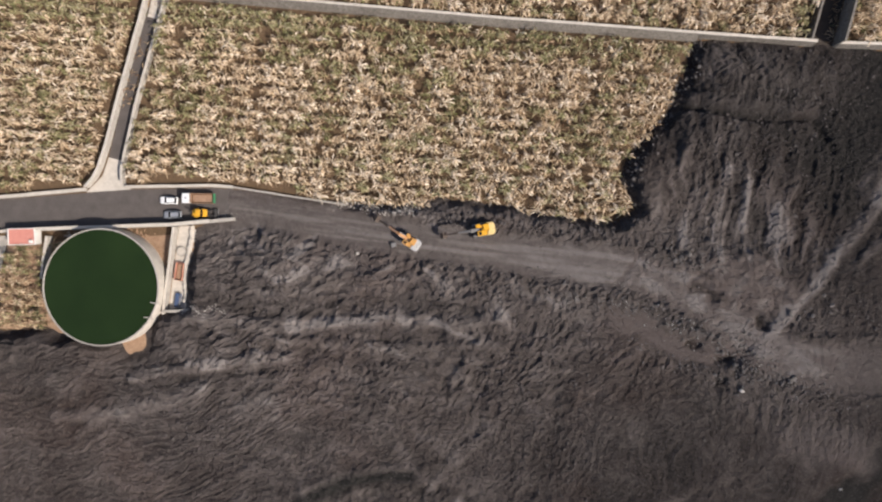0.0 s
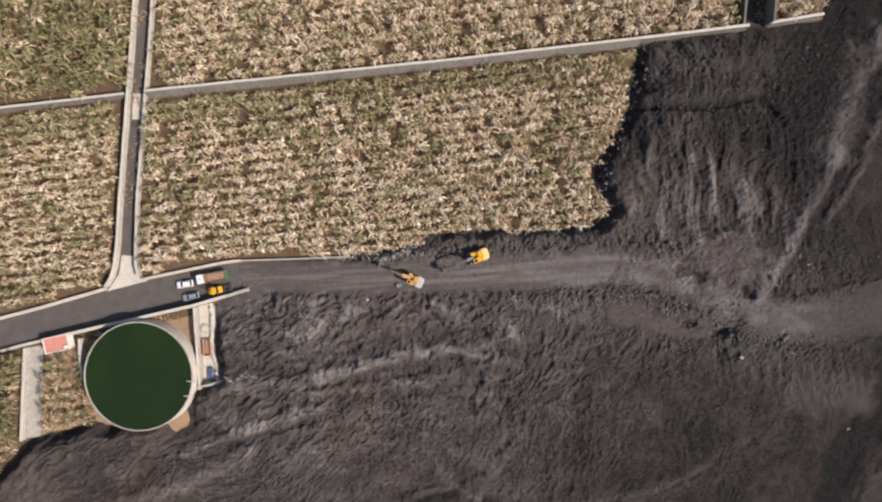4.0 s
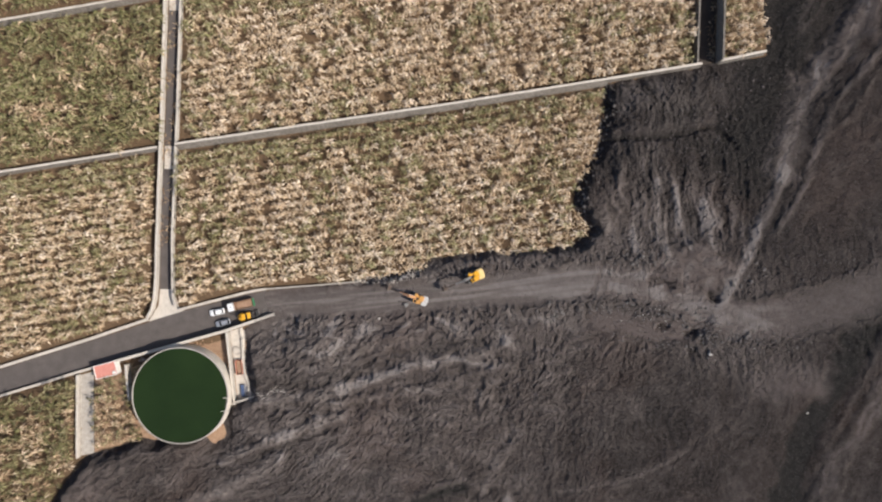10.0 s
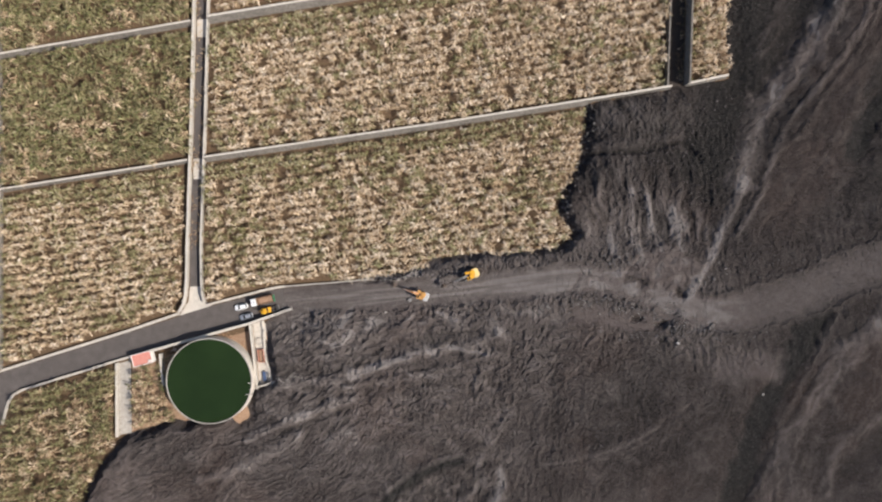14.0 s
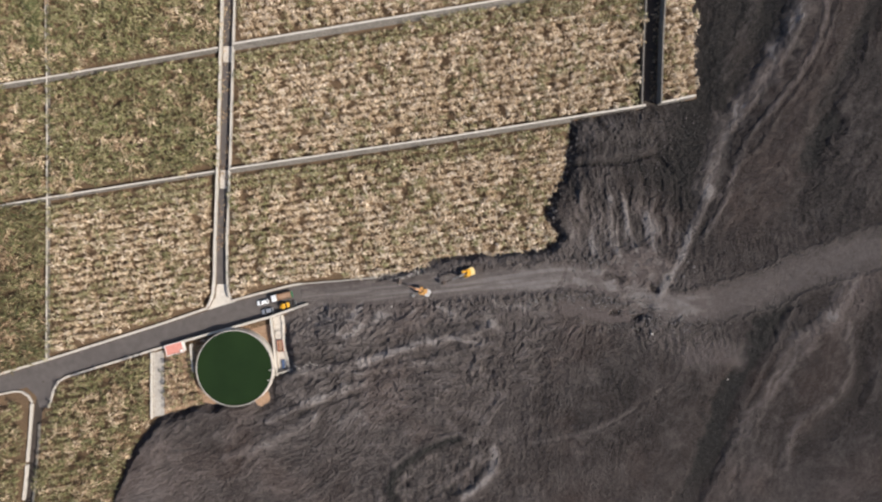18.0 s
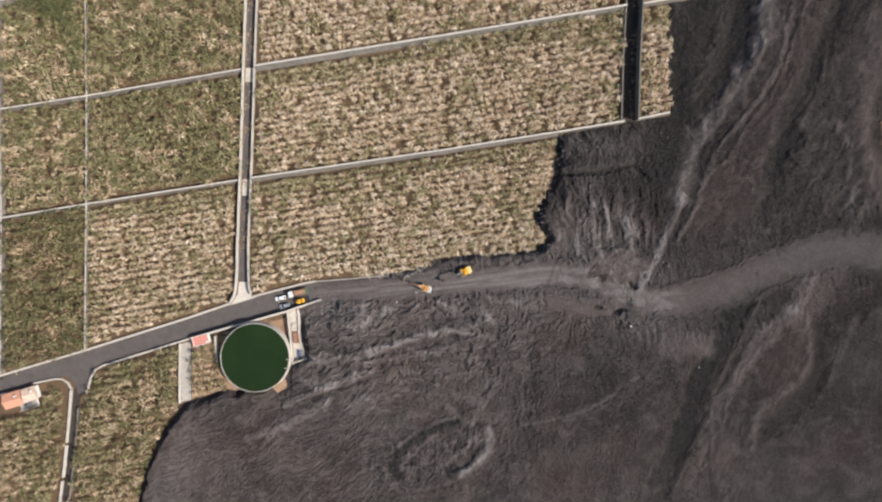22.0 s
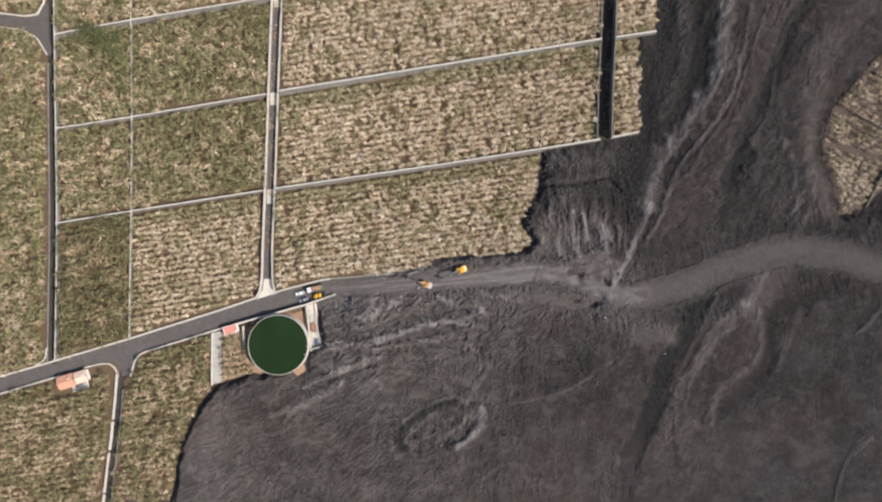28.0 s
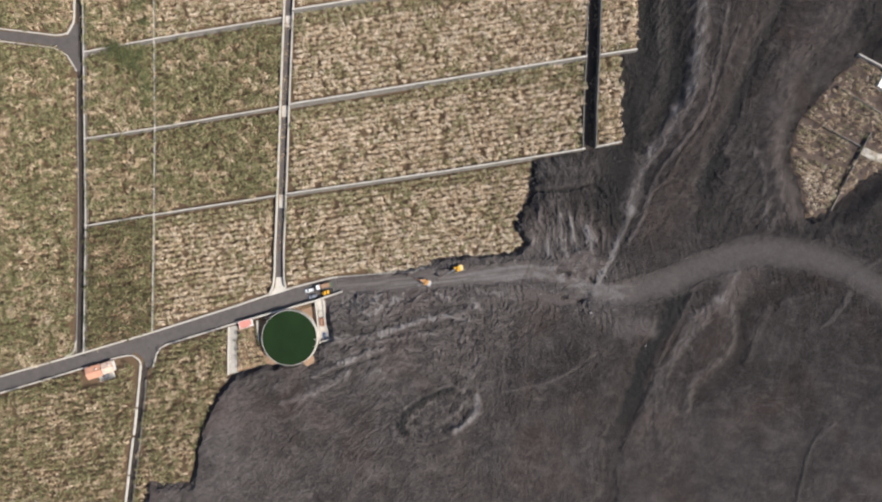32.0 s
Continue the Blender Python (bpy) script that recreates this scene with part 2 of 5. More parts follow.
# ---- noise on arrays ----
def hash2(ix, iy, seed):
    h = (ix.astype(np.int64) * 374761393 + iy.astype(np.int64) * 668265263 + seed * 974634777) & 0xffffffff
    h = ((h ^ (h >> 13)) * 1274126177) & 0xffffffff
    return ((h ^ (h >> 16)) & 0xffff) / 65535.0


def vnoise(x, y, seed=0):
    """Gradient noise, about -0.5 to 0.5."""
    ix, iy = np.floor(x), np.floor(y)
    fx, fy = x - ix, y - iy
    out = []
    for jy in (0, 1):
        for jx in (0, 1):
            a = hash2(ix + jx, iy + jy, seed) * 2 * np.pi
            out.append(np.cos(a) * (fx - jx) + np.sin(a) * (fy - jy))
    sx, sy = fx * fx * fx * (fx * (fx * 6 - 15) + 10), fy * fy * fy * (fy * (fy * 6 - 15) + 10)
    top, low = out[0] + (out[1] - out[0]) * sx, out[2] + (out[3] - out[2]) * sx
    return 0.8 * (top + (low - top) * sy)


def fbm(x, y, octaves=4, seed=0, gain=0.5):
    out, amp = 0, 1.0
    for o in range(octaves):
        out = out + amp * vnoise(x + 13.7 * o, y - 7.1 * o, seed + o)
        x, y = 2 * (0.8 * x - 0.6 * y), 2 * (0.6 * x + 0.8 * y)
        amp *= gain
    return out


def drawn(x, y, octaves=3, seed=0):
    """Noise that keeps its stretch from octave to octave."""
    out, amp = 0, 1.0
    for o in range(octaves):
        out = out + amp * vnoise(x * 2 ** o + 3.7 * o, y * 1.6 ** o - 7.1 * o, seed + o)
        amp *= 0.55
    return out


def line_dist(x, y, points):
    """The distance to a line, and how far along it (0 to 1) the nearest place lies."""
    p = np.array(points, float)
    best, along = np.full(x.shape, 1e9), np.zeros(x.shape)
    n = len(p) - 1
    for i in range(n):
        a, d = p[i], p[i + 1] - p[i]
        t = np.clip(((x - a[0]) * d[0] + (y - a[1]) * d[1]) / (d @ d), 0, 1)
        r = np.hypot(x - a[0] - t * d[0], y - a[1] - t * d[1])
        near = r < best
        best, along = np.where(near, r, best), np.where(near, (i + t) / n, along)
    return best, along


def inside(x, y, points):
    p = np.array(points, float)
    c3 = np.zeros(x.shape, bool)
    for (x0, y0), (x1, y1) in zip(p, np.roll(p, -1, 0)):
        if y0 != y1:
            c3 ^= ((y0 > y) != (y1 > y)) & (x < (x1 - x0) * (y - y0) / (y1 - y0) + x0)
    return c3


def sdf(x, y, points):
    """The distance to an outline, positive inside it."""
    r, _ = line_dist(x, y, list(points) + [points[0]])
    return np.where(inside(x, y, points), r, -r)


def smooth(v, a, b2):
    t = np.clip((v - a) / (b2 - a), 0, 1)
    return t * t * (3 - 2 * t)


# ---- the land ----
bm = bmesh.new()
for q in ((-2500, -2500), (2500, -2500), (2500, 2500), (-2500, 2500)):
    bm.verts.new((*q, 0))
bm.faces.new(bm.verts)
tagged(part("ground", bm, soil_mat), "brown farm soil under the plantation plots", "ground", kind="structure")

LAVA = [(105, 1200), (105.3, 140), (104.7, 107), (95, 105), (96.3, 57.5), (76.8, 53.8), (48.7, 48.6), (47.6, 40), (46, 29), (44, 24.4), (40, 17), (39.8, 11),
        (44.6, 4.4), (41.3, 0.6), (36.4, -0.2), (9.7, -2.6), (1.3, -3.4), (-5.4, -5.8), (-15.5, -8.8), (-25.6, -11.2), (-56.5, -14.4), (-54, -21.5), (-58.5, -23.4),
        (-61.6, -27), (-61.2, -36), (-59.6, -46), (-65.6, -49.2), (-67.0, -52), (-68.6, -55), (-68.0, -57.6), (-68.6, -59.6), (-70.6, -61.2), (-72.6, -60), (-75.2, -57.6), (-79.7, -58.8), (-84.5, -58.4),
        (-88.4, -60.4), (-93.5, -60.4), (-101.6, -62.8), (-106.4, -64.8), (-111.6, -67), (-119.0, -76),
        (-124, -84), (-128.7, -98), (-131, -111), (-133.2, -124), (-155.7, -123.6), (-158, -134), (-165, -1200), (1500, -1200), (1500, 1200)]
EAST_PLOT = [(211, 92), (223.8, 103), (237, 94), (262, 88), (262, 60), (240, 46), (226.8, 40), (217.8, 32), (208.8, 23), (195.3, 17), (193.8, 24.5), (186.3, 47), (187.8, 62), (192.3, 71)]
TRACK = [(-60, -18.3), (-25, -17.2), (-10, -15.8), (12, -14), (35, -11.8), (50, -10.5), (65, -13.6), (80, -20), (95, -22), (119, -16), (149, -4), (170, -0.1), (200, -4.6), (235, -22.6), (300, -70), (600, -250)]
LOWER_TRACK = [(46, -22.5), (57, -24.5), (68, -25.8), (76, -23.5)]
LEVEE = [(139, 200), (136.5, 129.5), (135, 110), (133.5, 92), (128.5, 78), (121, 66), (114, 55), (106.5, 45), (102, 34), (98.6, 22), (95.4, 11), (90.5, -1), (83, -14)]
SOUTH_GULLY = [(130, -14), (127.9, -20), (122.1, -33), (115, -46), (107.6, -60.7), (103.2, -73.7), (98.8, -86.8), (93, -98.4), (88, -140)]
SOUTH_LEVEE = [(153, -11), (148.5, -22), (139.5, -32), (130.5, -41.5), (124, -54), (117.6, -63.5), (112.5, -76), (107, -87), (102, -99)]
LOBE_RIM_SHADE = [(190.3, -15.1), (174.3, -24.4), (161.5, -29.5), (158.6, -41.8), (157.4, -53.4), (147.5, -65), (136, -77)]
WEST_HOLLOW = [(113, 200), (114, 134), (112, 90), (106, 68), (94, 45), (84, 28)]
EAST_HOLLOW = [(186, 200), (177.2, 129.5), (167.1, 112), (161.3, 94.7), (155.5, 80), (146.8, 62.7), (140.5, 52)]
EAST_DUST = [(228, 170), (210.6, 129.5), (196.1, 112), (184.5, 97.6), (178.7, 83), (175.2, 65.6), (174.3, 51), (178.7, 36.6), (184, 20)]
PALE_BANK = [(-61, -47), (-45, -46), (-39, -45), (-24, -41.2), (-9, -36), (8.6, -33), (19, -28.4)]
PALE_BANK_2 = [(-68, -66.5), (-58.3, -61.5), (-39, -54), (-30, -51)]
SEAM = [(34, -74.3), (50, -70.8), (61, -67.3), (72, -61), (83, -54)]


def curve(points, step=2.0):
    """A smooth line through points."""
    p = np.array([points[0]] + list(points) + [points[-1]], float)
    out = []
    for a, b0, c0, d0 in zip(p, p[1:], p[2:], p[3:]):
        n = max(2, min(10, int(np.hypot(*(c0 - b0)) / 5)))
        for t in np.arange(n) / n:
            out.append(0.5 * (2 * b0 + (c0 - a) * t + (2 * a - 5 * b0 + 4 * c0 - d0) * t * t + (3 * b0 - a - 3 * c0 + d0) * t ** 3))
    return np.array(out + [p[-1]])


def track_level(x):
    return np.interp(x, [-60, -50, -30, 0, 40, 90, 150, 600], [0.02, 0.1, 1.2, 3.0, 4.3, 4.9, 5.0, 5.0])


def ridged(x, y, octaves, seed):
    """Noise with sharp crests, from -0.5 to 0.5 or so."""
    out, amp = 0, 1.0
    for o in range(octaves):
        out = out + amp * (0.5 - np.abs(2 * vnoise(x + 5.3 * o, y + 9.1 * o, seed + o)))
        x, y = 2.1 * x, 2.0 * y
        amp *= 0.55
    return out - 0.3


def lava_height(x, y):
    """The height of the lava sheet, and how dusty, rusty and cindery or shade-darkened it is."""
    n1, n2 = fbm(x / 7, y / 7, 3, 3), fbm(x / 7, y / 7, 3, 9)
    d = sdf(x + 2.0 * n1, y + 2.0 * n2, LAVA)
    d = np.minimum(d, -sdf(x + 2.0 * n1, y + 2.0 * n2, EAST_PLOT))
    # main body: a sheet with a steep blocky front
    thick = 3.9 + 1.8 * fbm(x / 60, y / 60, 2, 21)
    north = smooth(y, -4, 26) * smooth(x, 30, 55)
    thick = thick + 1.7 * north
    thick = thick * (1 - 0.75 * smooth(sdf(x, y, EAST_PLOT), -14, -2))
    low = 1 - smooth(line_dist(x, y, WEST_HOLLOW)[0], 8, 26)
    thick = thick * (1 - 0.5 * low * smooth(y, 25, 50))
    thick = thick * smooth(np.hypot((x + 62) / 30, (y + 20) / 16), 0.15, 1.2)
    thick = thick * (1 - 0.6 * (1 - smooth(np.hypot(x + 69, y + 60), 3, 12)))
    z = thick * (smooth(d, -0.6, 3.4) * (1 - 0.72 * north) + 0.72 * north * smooth(d, -0.5, 10.0))
    # the graded track runs on top of a low bank
    rt, st = line_dist(x, y, curve(TRACK))
    half = np.interp(st, [0, 0.2, 0.35, 0.45, 0.6, 0.8, 1], [3.6, 4.2, 4.6, 6.0, 6.5, 5.0, 5.0])
    level = track_level(x)
    bank = (1 - smooth(rt, half, half + np.interp(x, [45, 90], [9.0, 24.0]))) * smooth(d, -0.5, 3.5)
    z = z * (1 - bank) + level * bank
    # relief in several sizes, drawn out along the flow
    wx, wy = x + 11 * fbm(x / 38, y / 38, 2, 5) + 3.0 * fbm(x / 9, y / 9, 2, 8), y + 11 * fbm(x / 38, y / 38, 2, 6) + 3.0 * fbm(x / 9, y / 9, 2, 10)
    turn = smooth(x + 0.4 * y, -70, 20)
    fields = []
    for deg, seed in ((30, 31), (76, 61)):
        ca, sa = math.cos(radians(deg)), math.sin(radians(deg))
        u, v = wx * ca + wy * sa, -wx * sa + wy * ca
        fields.append((ridged(u / 10, v / 2.1, 3, seed), drawn(u / 26, v / 8, 2, seed + 7), ridged(u / 4.2, v / 1.05, 2, seed + 3)))
    streak = fields[0][0] * (1 - turn) + fields[1][0] * turn
    hatch = fields[0][2] * (1 - turn) + fields[1][2] * turn
    wave = fields[0][1] * (1 - turn) + fields[1][1] * turn
    calm = (1 - 0.6 * smooth(x, 72, 118)) * (1 - 0.25 * smooth(-y, 50, 80)) * (1 - 0.45 * smooth(x, 15, 65) * smooth(-y, 28, 45))
    south = smooth(-y, 14, 34)
    west = 1 - smooth(np.hypot((x + 15) / 62, (y + 36) / 26), 0.5, 1.2)
    block = ridged(x / 3.4, y / 3.4, 3, 51)
    clinker = fbm(x / 1.15, y / 1.15, 2, 55)
    grade = smooth(d, 0.0, 3.0)
    z = z + grade * calm * (0.9 * fbm(x / 14, y / 14, 3, 41) + (0.46 + 0.24 * west) * (1 - 0.3 * south) * block + (0.26 + 0.34 * west) * ridged(x / 6.5 + 0.3 * fields[0][1], y / 5.0, 3, 53) + 0.34 * clinker + 0.42 * (1 - 0.6 * south) * ridged(x / 1.7, y / 1.7, 2, 57) + west * (0.6 + 0.6 * smooth(x, -45, -20)) * ridged(wx / 11, wy / 8, 2, 59) + south * (0.55 * (1 - 0.42 * turn) * streak + 0.18 * (1 - 0.3 * turn) * hatch + 0.7 * wave + 0.5 * turn * ridged(wx / 4.5, wy / 4.5, 4, 67)))
    # rills on the bank's southern slope
    rill = drawn((x + 0.25 * y) / 1.9, y / 11, 3, 73)
    slope = bank * (1 - smooth(-rt, -half - 1.0, -half)) * smooth(level, 1.0, 3.0)
    z = z + 0.9 * rill * slope * (4 * bank * (1 - bank) + 0.15)
    # gullies run down the north patch to the track
    rag_0 = fbm(x / 9, y / 9, 3, 77)
    gully = drawn((x + 0.12 * y + 5 * fbm(x / 16, y / 16, 2, 70)) / 3.4, y / 20, 4, 71)
    on_north = smooth(y, -3, 8) * smooth(x, 44, 54) * (1 - smooth(x, 84, 98))
    z = z + on_north * (1.5 * gully * (1 - 0.8 * smooth(y, 16, 44)) - 3.0 * (1 - smooth(y, -6, 26)))
    east = smooth(x, 96, 110) * smooth(y, -8, 12)
    z = z + east * (0.8 * drawn((wx - 0.5 * wy) / 7, wy / 22, 3, 81) + 0.35 * fbm(x / 3, y / 3, 3, 83))
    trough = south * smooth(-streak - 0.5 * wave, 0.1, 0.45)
    mid = 1 - smooth(np.hypot((x + 18) / 80, (y + 38) / 54), 0.35, 1.1)
    dust = 0.08 * smooth(fbm(x / 20, y / 20, 3, 91), -0.1, 0.4) + 0.14 * smooth(fbm(wx / 7, wy / 5, 4, 94), 0.05, 0.45) + mid * (0.17 + 0.48 * smooth(fbm(wx / 9, wy / 4, 4, 93), -0.1, 0.45))
    far_south = smooth(-y, 66, 100)
    dust = dust + far_south * (0.05 + 0.14 * smooth(fbm(wx / 12, wy / 8, 4, 92), -0.3, 0.4)) + 0.14 * smooth(-x, 80, 112)
    # Streak crests are paled to sharpen the relief in colour.
    dust = dust + 0.22 * south * smooth(streak + 0.8 * wave + 0.4 * hatch, 0.10, 0.45) * (1 - 0.5 * turn)
    dust = dust + on_north * smooth(gully, -0.12, 0.25) * (0.2 + 0.7 * (1 - smooth(y, 8, 26)))
    rust = 0.55 * smooth(fbm(x / 34, y / 34, 3, 95), 0.05, 0.45) + 0.18 * smooth(x, 20, 100) * smooth(-y, 20, 60) * (1 - smooth(x, 115, 150))
    # East: naturally darker lava, darkened further in colour for light falling off rightwards.
    cinder_shade = 0.15 * smooth(fbm(x / 16, y / 16, 3, 99), 0.0, 0.4) + (0.44 * smooth(x, 5, 60) * (1 - 0.35 * smooth(x, 90, 130)) + 0.16 * smooth(x, 120, 150) * smooth(y, -20, 10) + 0.08 * on_north) * (1 - mid) * (0.78 + 0.75 * fbm(x / 25, y / 25, 3, 97))

    # Troughs between the flow streaks are darkened in colour, as their shade.
    cinder_shade = np.maximum(cinder_shade * (1 - 0.4 * far_south), 0.5 * trough * (1 - 0.5 * far_south))
    vein = drawn((x + 0.1 * y + 4 * rag_0) / 2.2, y / 13, 4, 75)
    dust = dust + 0.3 * smooth(vein, 0.02, 0.35) * on_north
    rag, rag2 = fbm(x / 6, y / 6, 3, 7), 0.8 * fbm(x / 18, y / 18, 2, 17)
    blown = np.exp(-(np.maximum(rt - half, 0) / 15) ** 2) * (1 - smooth(x, 80, 120))
    dust, cinder_shade = dust + blown * (0.16 + 0.14 * smooth(x, 15, 45) + 0.24 * smooth(fbm(wx / 5, wy / 4, 4, 101), -0.3, 0.4)), cinder_shade * (1 - 0.5 * blown)

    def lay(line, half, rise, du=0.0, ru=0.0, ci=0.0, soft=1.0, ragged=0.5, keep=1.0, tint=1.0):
        """Raises or sinks a band along a line, and dusts it; ci darkens it, painted shade included."""
        nonlocal z, dust, rust, cinder_shade
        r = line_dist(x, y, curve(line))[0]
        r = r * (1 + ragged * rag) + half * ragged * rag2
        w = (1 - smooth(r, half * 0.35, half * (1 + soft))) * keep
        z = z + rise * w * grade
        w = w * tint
        dust, rust, cinder_shade = dust * (1 - ci * w) + du * w, np.maximum(rust, ru * w), np.maximum(cinder_shade * (1 - du * w), ci * w)

    fx, fy = x + 4 * fbm(x / 14, y / 14, 2, 15), y + 4 * fbm(x / 14, y / 14, 2, 16)
    fibre = smooth(drawn((fx - 0.55 * fy) / 2.4, fy / 9, 3, 111) + 0.35 * fbm(x / 2.2, y / 2.2, 2, 112), -0.25, 0.3)
    weave = smooth(drawn((fx - 0.45 * fy) / 3.4, fy / 12, 4, 113) + 0.3 * fbm(x / 3, y / 3, 2, 114), -0.15, 0.35)
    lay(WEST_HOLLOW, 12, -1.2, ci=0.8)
    for rib in ([(62.4, 19), (62.8, 11), (63.6, 5), (63.2, 1)], [(68.4, 17), (69.6, 10), (71.5, 4), (73, -1)], [(65.4, 6), (65.2, 0), (66, -3)], [(57, 12), (56, 4), (56.6, -2)], [(77, 13), (78, 4), (80, -1)]):
        lay(rib, 1.0, 0.4, du=0.5, soft=0.8, ragged=0.9)
    # the northern arm: a pale broken levee, a brown tongue, dark troughs and a dusty band
    lay(EAST_HOLLOW, 3.2, -1.2, ci=0.75, soft=1.0, ragged=0.8)
    lay([(144, 47), (139.5, 40), (138, 32)], 4.4, -1.4, ci=0.95, soft=0.5, ragged=0.8)
    lay([(116, 134), (118, 100), (112, 76), (106, 66)], 2.4, 0.5, du=0.3, tint=fibre)
    lay([(167, 129.5), (158, 112), (147, 92), (137, 63), (126.4, 36.6), (113, 12)], 8.5, 0.7, ru=0.75, du=0.10, tint=0.5 + 0.5 * weave)
    lay([(205, 160), (215, 120), (222, 108)], 6, -0.8, ci=0.5)
    lay([(127, 134), (126, 96), (116, 70), (103, 50), (95, 34), (90, 18)], 6.0, -0.3, ci=0.75, soft=1.0, ragged=0.9)
    lay(LEVEE[:10], 3.9, 0.7, soft=0.45, du=0.80, ragged=0.8, tint=0.4 + 0.6 * fibre)
    lay([(100, 22), (96.7, 13.3), (92.6, 4), (89.5, -3.7), (84.5, -12), (81, -17)], 1.7, 0.35, soft=0.4, du=0.95, ragged=0.8, tint=0.6 + 0.4 * fibre)
    lay(LEVEE[:7], 5.6, 0.5, soft=0.4, du=0.2, ragged=0.9, tint=weave)
    lay([(p + 2.6, q - 2.2) for p, q in LEVEE[2:]], 1.0, -0.25, ci=0.6, soft=0.8, ragged=0.95, tint=fibre)
    lay([(150, 129.5), (147, 112), (142, 88), (137.5, 74), (131, 63), (125, 55), (114, 41), (109.5, 30), (105, 17), (98, 4)], 0.9, 0.5, du=0.5, ragged=0.9, tint=0.3 + 0.7 * weave)
    lay([(156, 118), (148, 96), (139, 70), (127, 52), (117, 36)], 0.7, 0.4, du=0.26, ragged=0.95, tint=weave)
    lay(EAST_DUST, 6.5, 0.8, du=0.26, ru=0.6, soft=0.8, tint=0.5 + 0.5 * weave)
    lay([(162.7, 54), (168.5, 42.4), (168.5, 30.8), (171.4, 16.3)], 1.6, 0.5, du=0.3, ragged=0.9, tint=weave)
    lay([(152, 60), (158, 46), (155, 32), (161, 20)], 4.5, 0.4, du=0.16, ragged=0.9, tint=fibre)
    lay([(176, 40), (172, 20), (176, 8)], 4, 0.3, du=0.25, tint=weave)
    # the southern arm: a deep gully, its pale bank, and a round lobe with a crumbling rim
    # The gully's shade is carried by dark colour; its relief stays shallow.
    lay([(p - 1.0, q) for p, q in SOUTH_GULLY], 5.6, -0.9, ci=0.9, soft=0.3, ragged=0.9, tint=0.35 + 0.65 * smooth(y, -112, -78))
    lay([(133.5, -19), (125.5, -35), (119, -49), (112, -63)], 1.2, 0.3, du=0.2, soft=0.9, ragged=0.95, tint=fibre)
    lay([(131, -19.5), (121.5, -40), (114, -56)], 1.2, -0.2, ci=0.6, soft=0.9, ragged=0.95, tint=weave)
    lay(SOUTH_LEVEE, 3.2, 0.6, du=0.56, soft=0.6, ragged=0.8, tint=(0.35 + 0.65 * fibre) * (0.3 + 0.7 * smooth(y, -80, -50)))
    lay([(p - 3.0, q + 0.6) for p, q in SOUTH_LEVEE[2:]], 0.9, 0.25, du=0.3, soft=0.9, ragged=0.95, tint=weave)
    lay([(144, -36), (146, -44), (141, -52)], 7, 0.8, ru=0.65, du=0.04)
    lay([(162, -12), (155, -19), (149, -27)], 5, 0.4, ru=0.6, du=0.26)
    # Shadow beside the lobe's rim, drawn as a sunk band of dark brown.
    lay(LOBE_RIM_SHADE, 3.4, -0.9, ci=0.6, ru=0.5, soft=1.0, ragged=0.95)
    lay([(152.6, -30), (154.2, -41.8), (152.4, -53), (145.3, -59.2), (138, -63.6), (132.2, -71), (129.9, -84)], 1.5, 0.35, du=0.36, soft=1.0, ragged=0.95, tint=0.1 + 0.9 * fibre)
    lay([(172, -30), (167, -44), (160, -58)], 1.2, 0.4, du=0.2, ragged=0.9, tint=weave)
    lay([(118, -72), (120, -80), (116, -92), (118, -104)], 3.6, 0.7, du=0.14, ragged=0.95, tint=fibre)
    lay([(207.7, -91), (197.5, -100), (191.7, -114.4), (186, -140)], 1.0, 0.5, du=0.3, ragged=0.9, tint=0.3 + 0.7 * weave)
    lay([(186, -66), (195, -92), (190, -120), (182, -150)], 5, -0.4, ci=0.4, ragged=0.9)
    lay([(215, -22.9), (207.7, -34.5), (200.4, -40.4)], 0.9, 0.5, du=0.26, ragged=0.9)
    lay([(205, -20), (222, -10), (240, 2)], 1.2, 0.4, du=0.3, tint=weave)
    lay([(-52, -41), (-38, -42), (-24, -37.6), (-8, -32.6), (10, -29)], 2.0, -0.4, ci=0.35, ragged=0.9)
    lay(PALE_BANK, 1.4, 0.6, du=0.3, soft=0.5, ragged=0.9)
    lay([(-30, -43), (-22, -40.4), (-12, -37.6)], 2.0, 0.2, du=0.36, soft=0.4, ragged=0.9)
    lay([(-40, -49), (-24, -46), (-4, -42), (14, -37)], 1.0, 0.5, du=0.25, soft=0.5, ragged=0.9, tint=weave)
    lay(PALE_BANK_2, 1.2, 0.8, du=0.42, soft=0.5, ragged=0.9)
    lay([(-56, -64), (-42, -58.5), (-32, -54.5)], 0.8, -0.6, ci=0.3, ragged=0.9)
    lay([(-84, -80), (-66, -74), (-50, -64)], 1.4, 0.6, du=0.4, ragged=0.9)
    lay([(20, -60), (12, -72), (10, -84)], 1.0, 0.5, du=0.25, ragged=0.9)
    # a mound beside the ramp, scored by rills that run out from its top
    mx, my = x + 39, y + 27.5
    ray = np.arctan2(my, mx)
    far = np.hypot(mx / 13, my / 8.5)
    rib = vnoise(4.5 * ray + 20, 1.2 * far, 161) + 0.6 * vnoise(9.5 * ray + 40, 2.2 * far, 163)
    on_mound = 1 - smooth(far, 0.3, 1.25)
    z = z + grade * (1.5 * (1 - smooth(far, 0.1, 1.15)) + 0.9 * rib * 4 * on_mound * (1 - on_mound))
    dust = dust + 0.3 * on_mound * smooth(rib + 0.5 * rag, -0.3, 0.4)
    lay(SEAM, 0.8, -0.3, ci=0.15)
    lay(SEAM, 2.6, 0.4, du=0.08)
    lay(SEAM[:4], 0.6, 0.3, du=0.22, ragged=0.6)
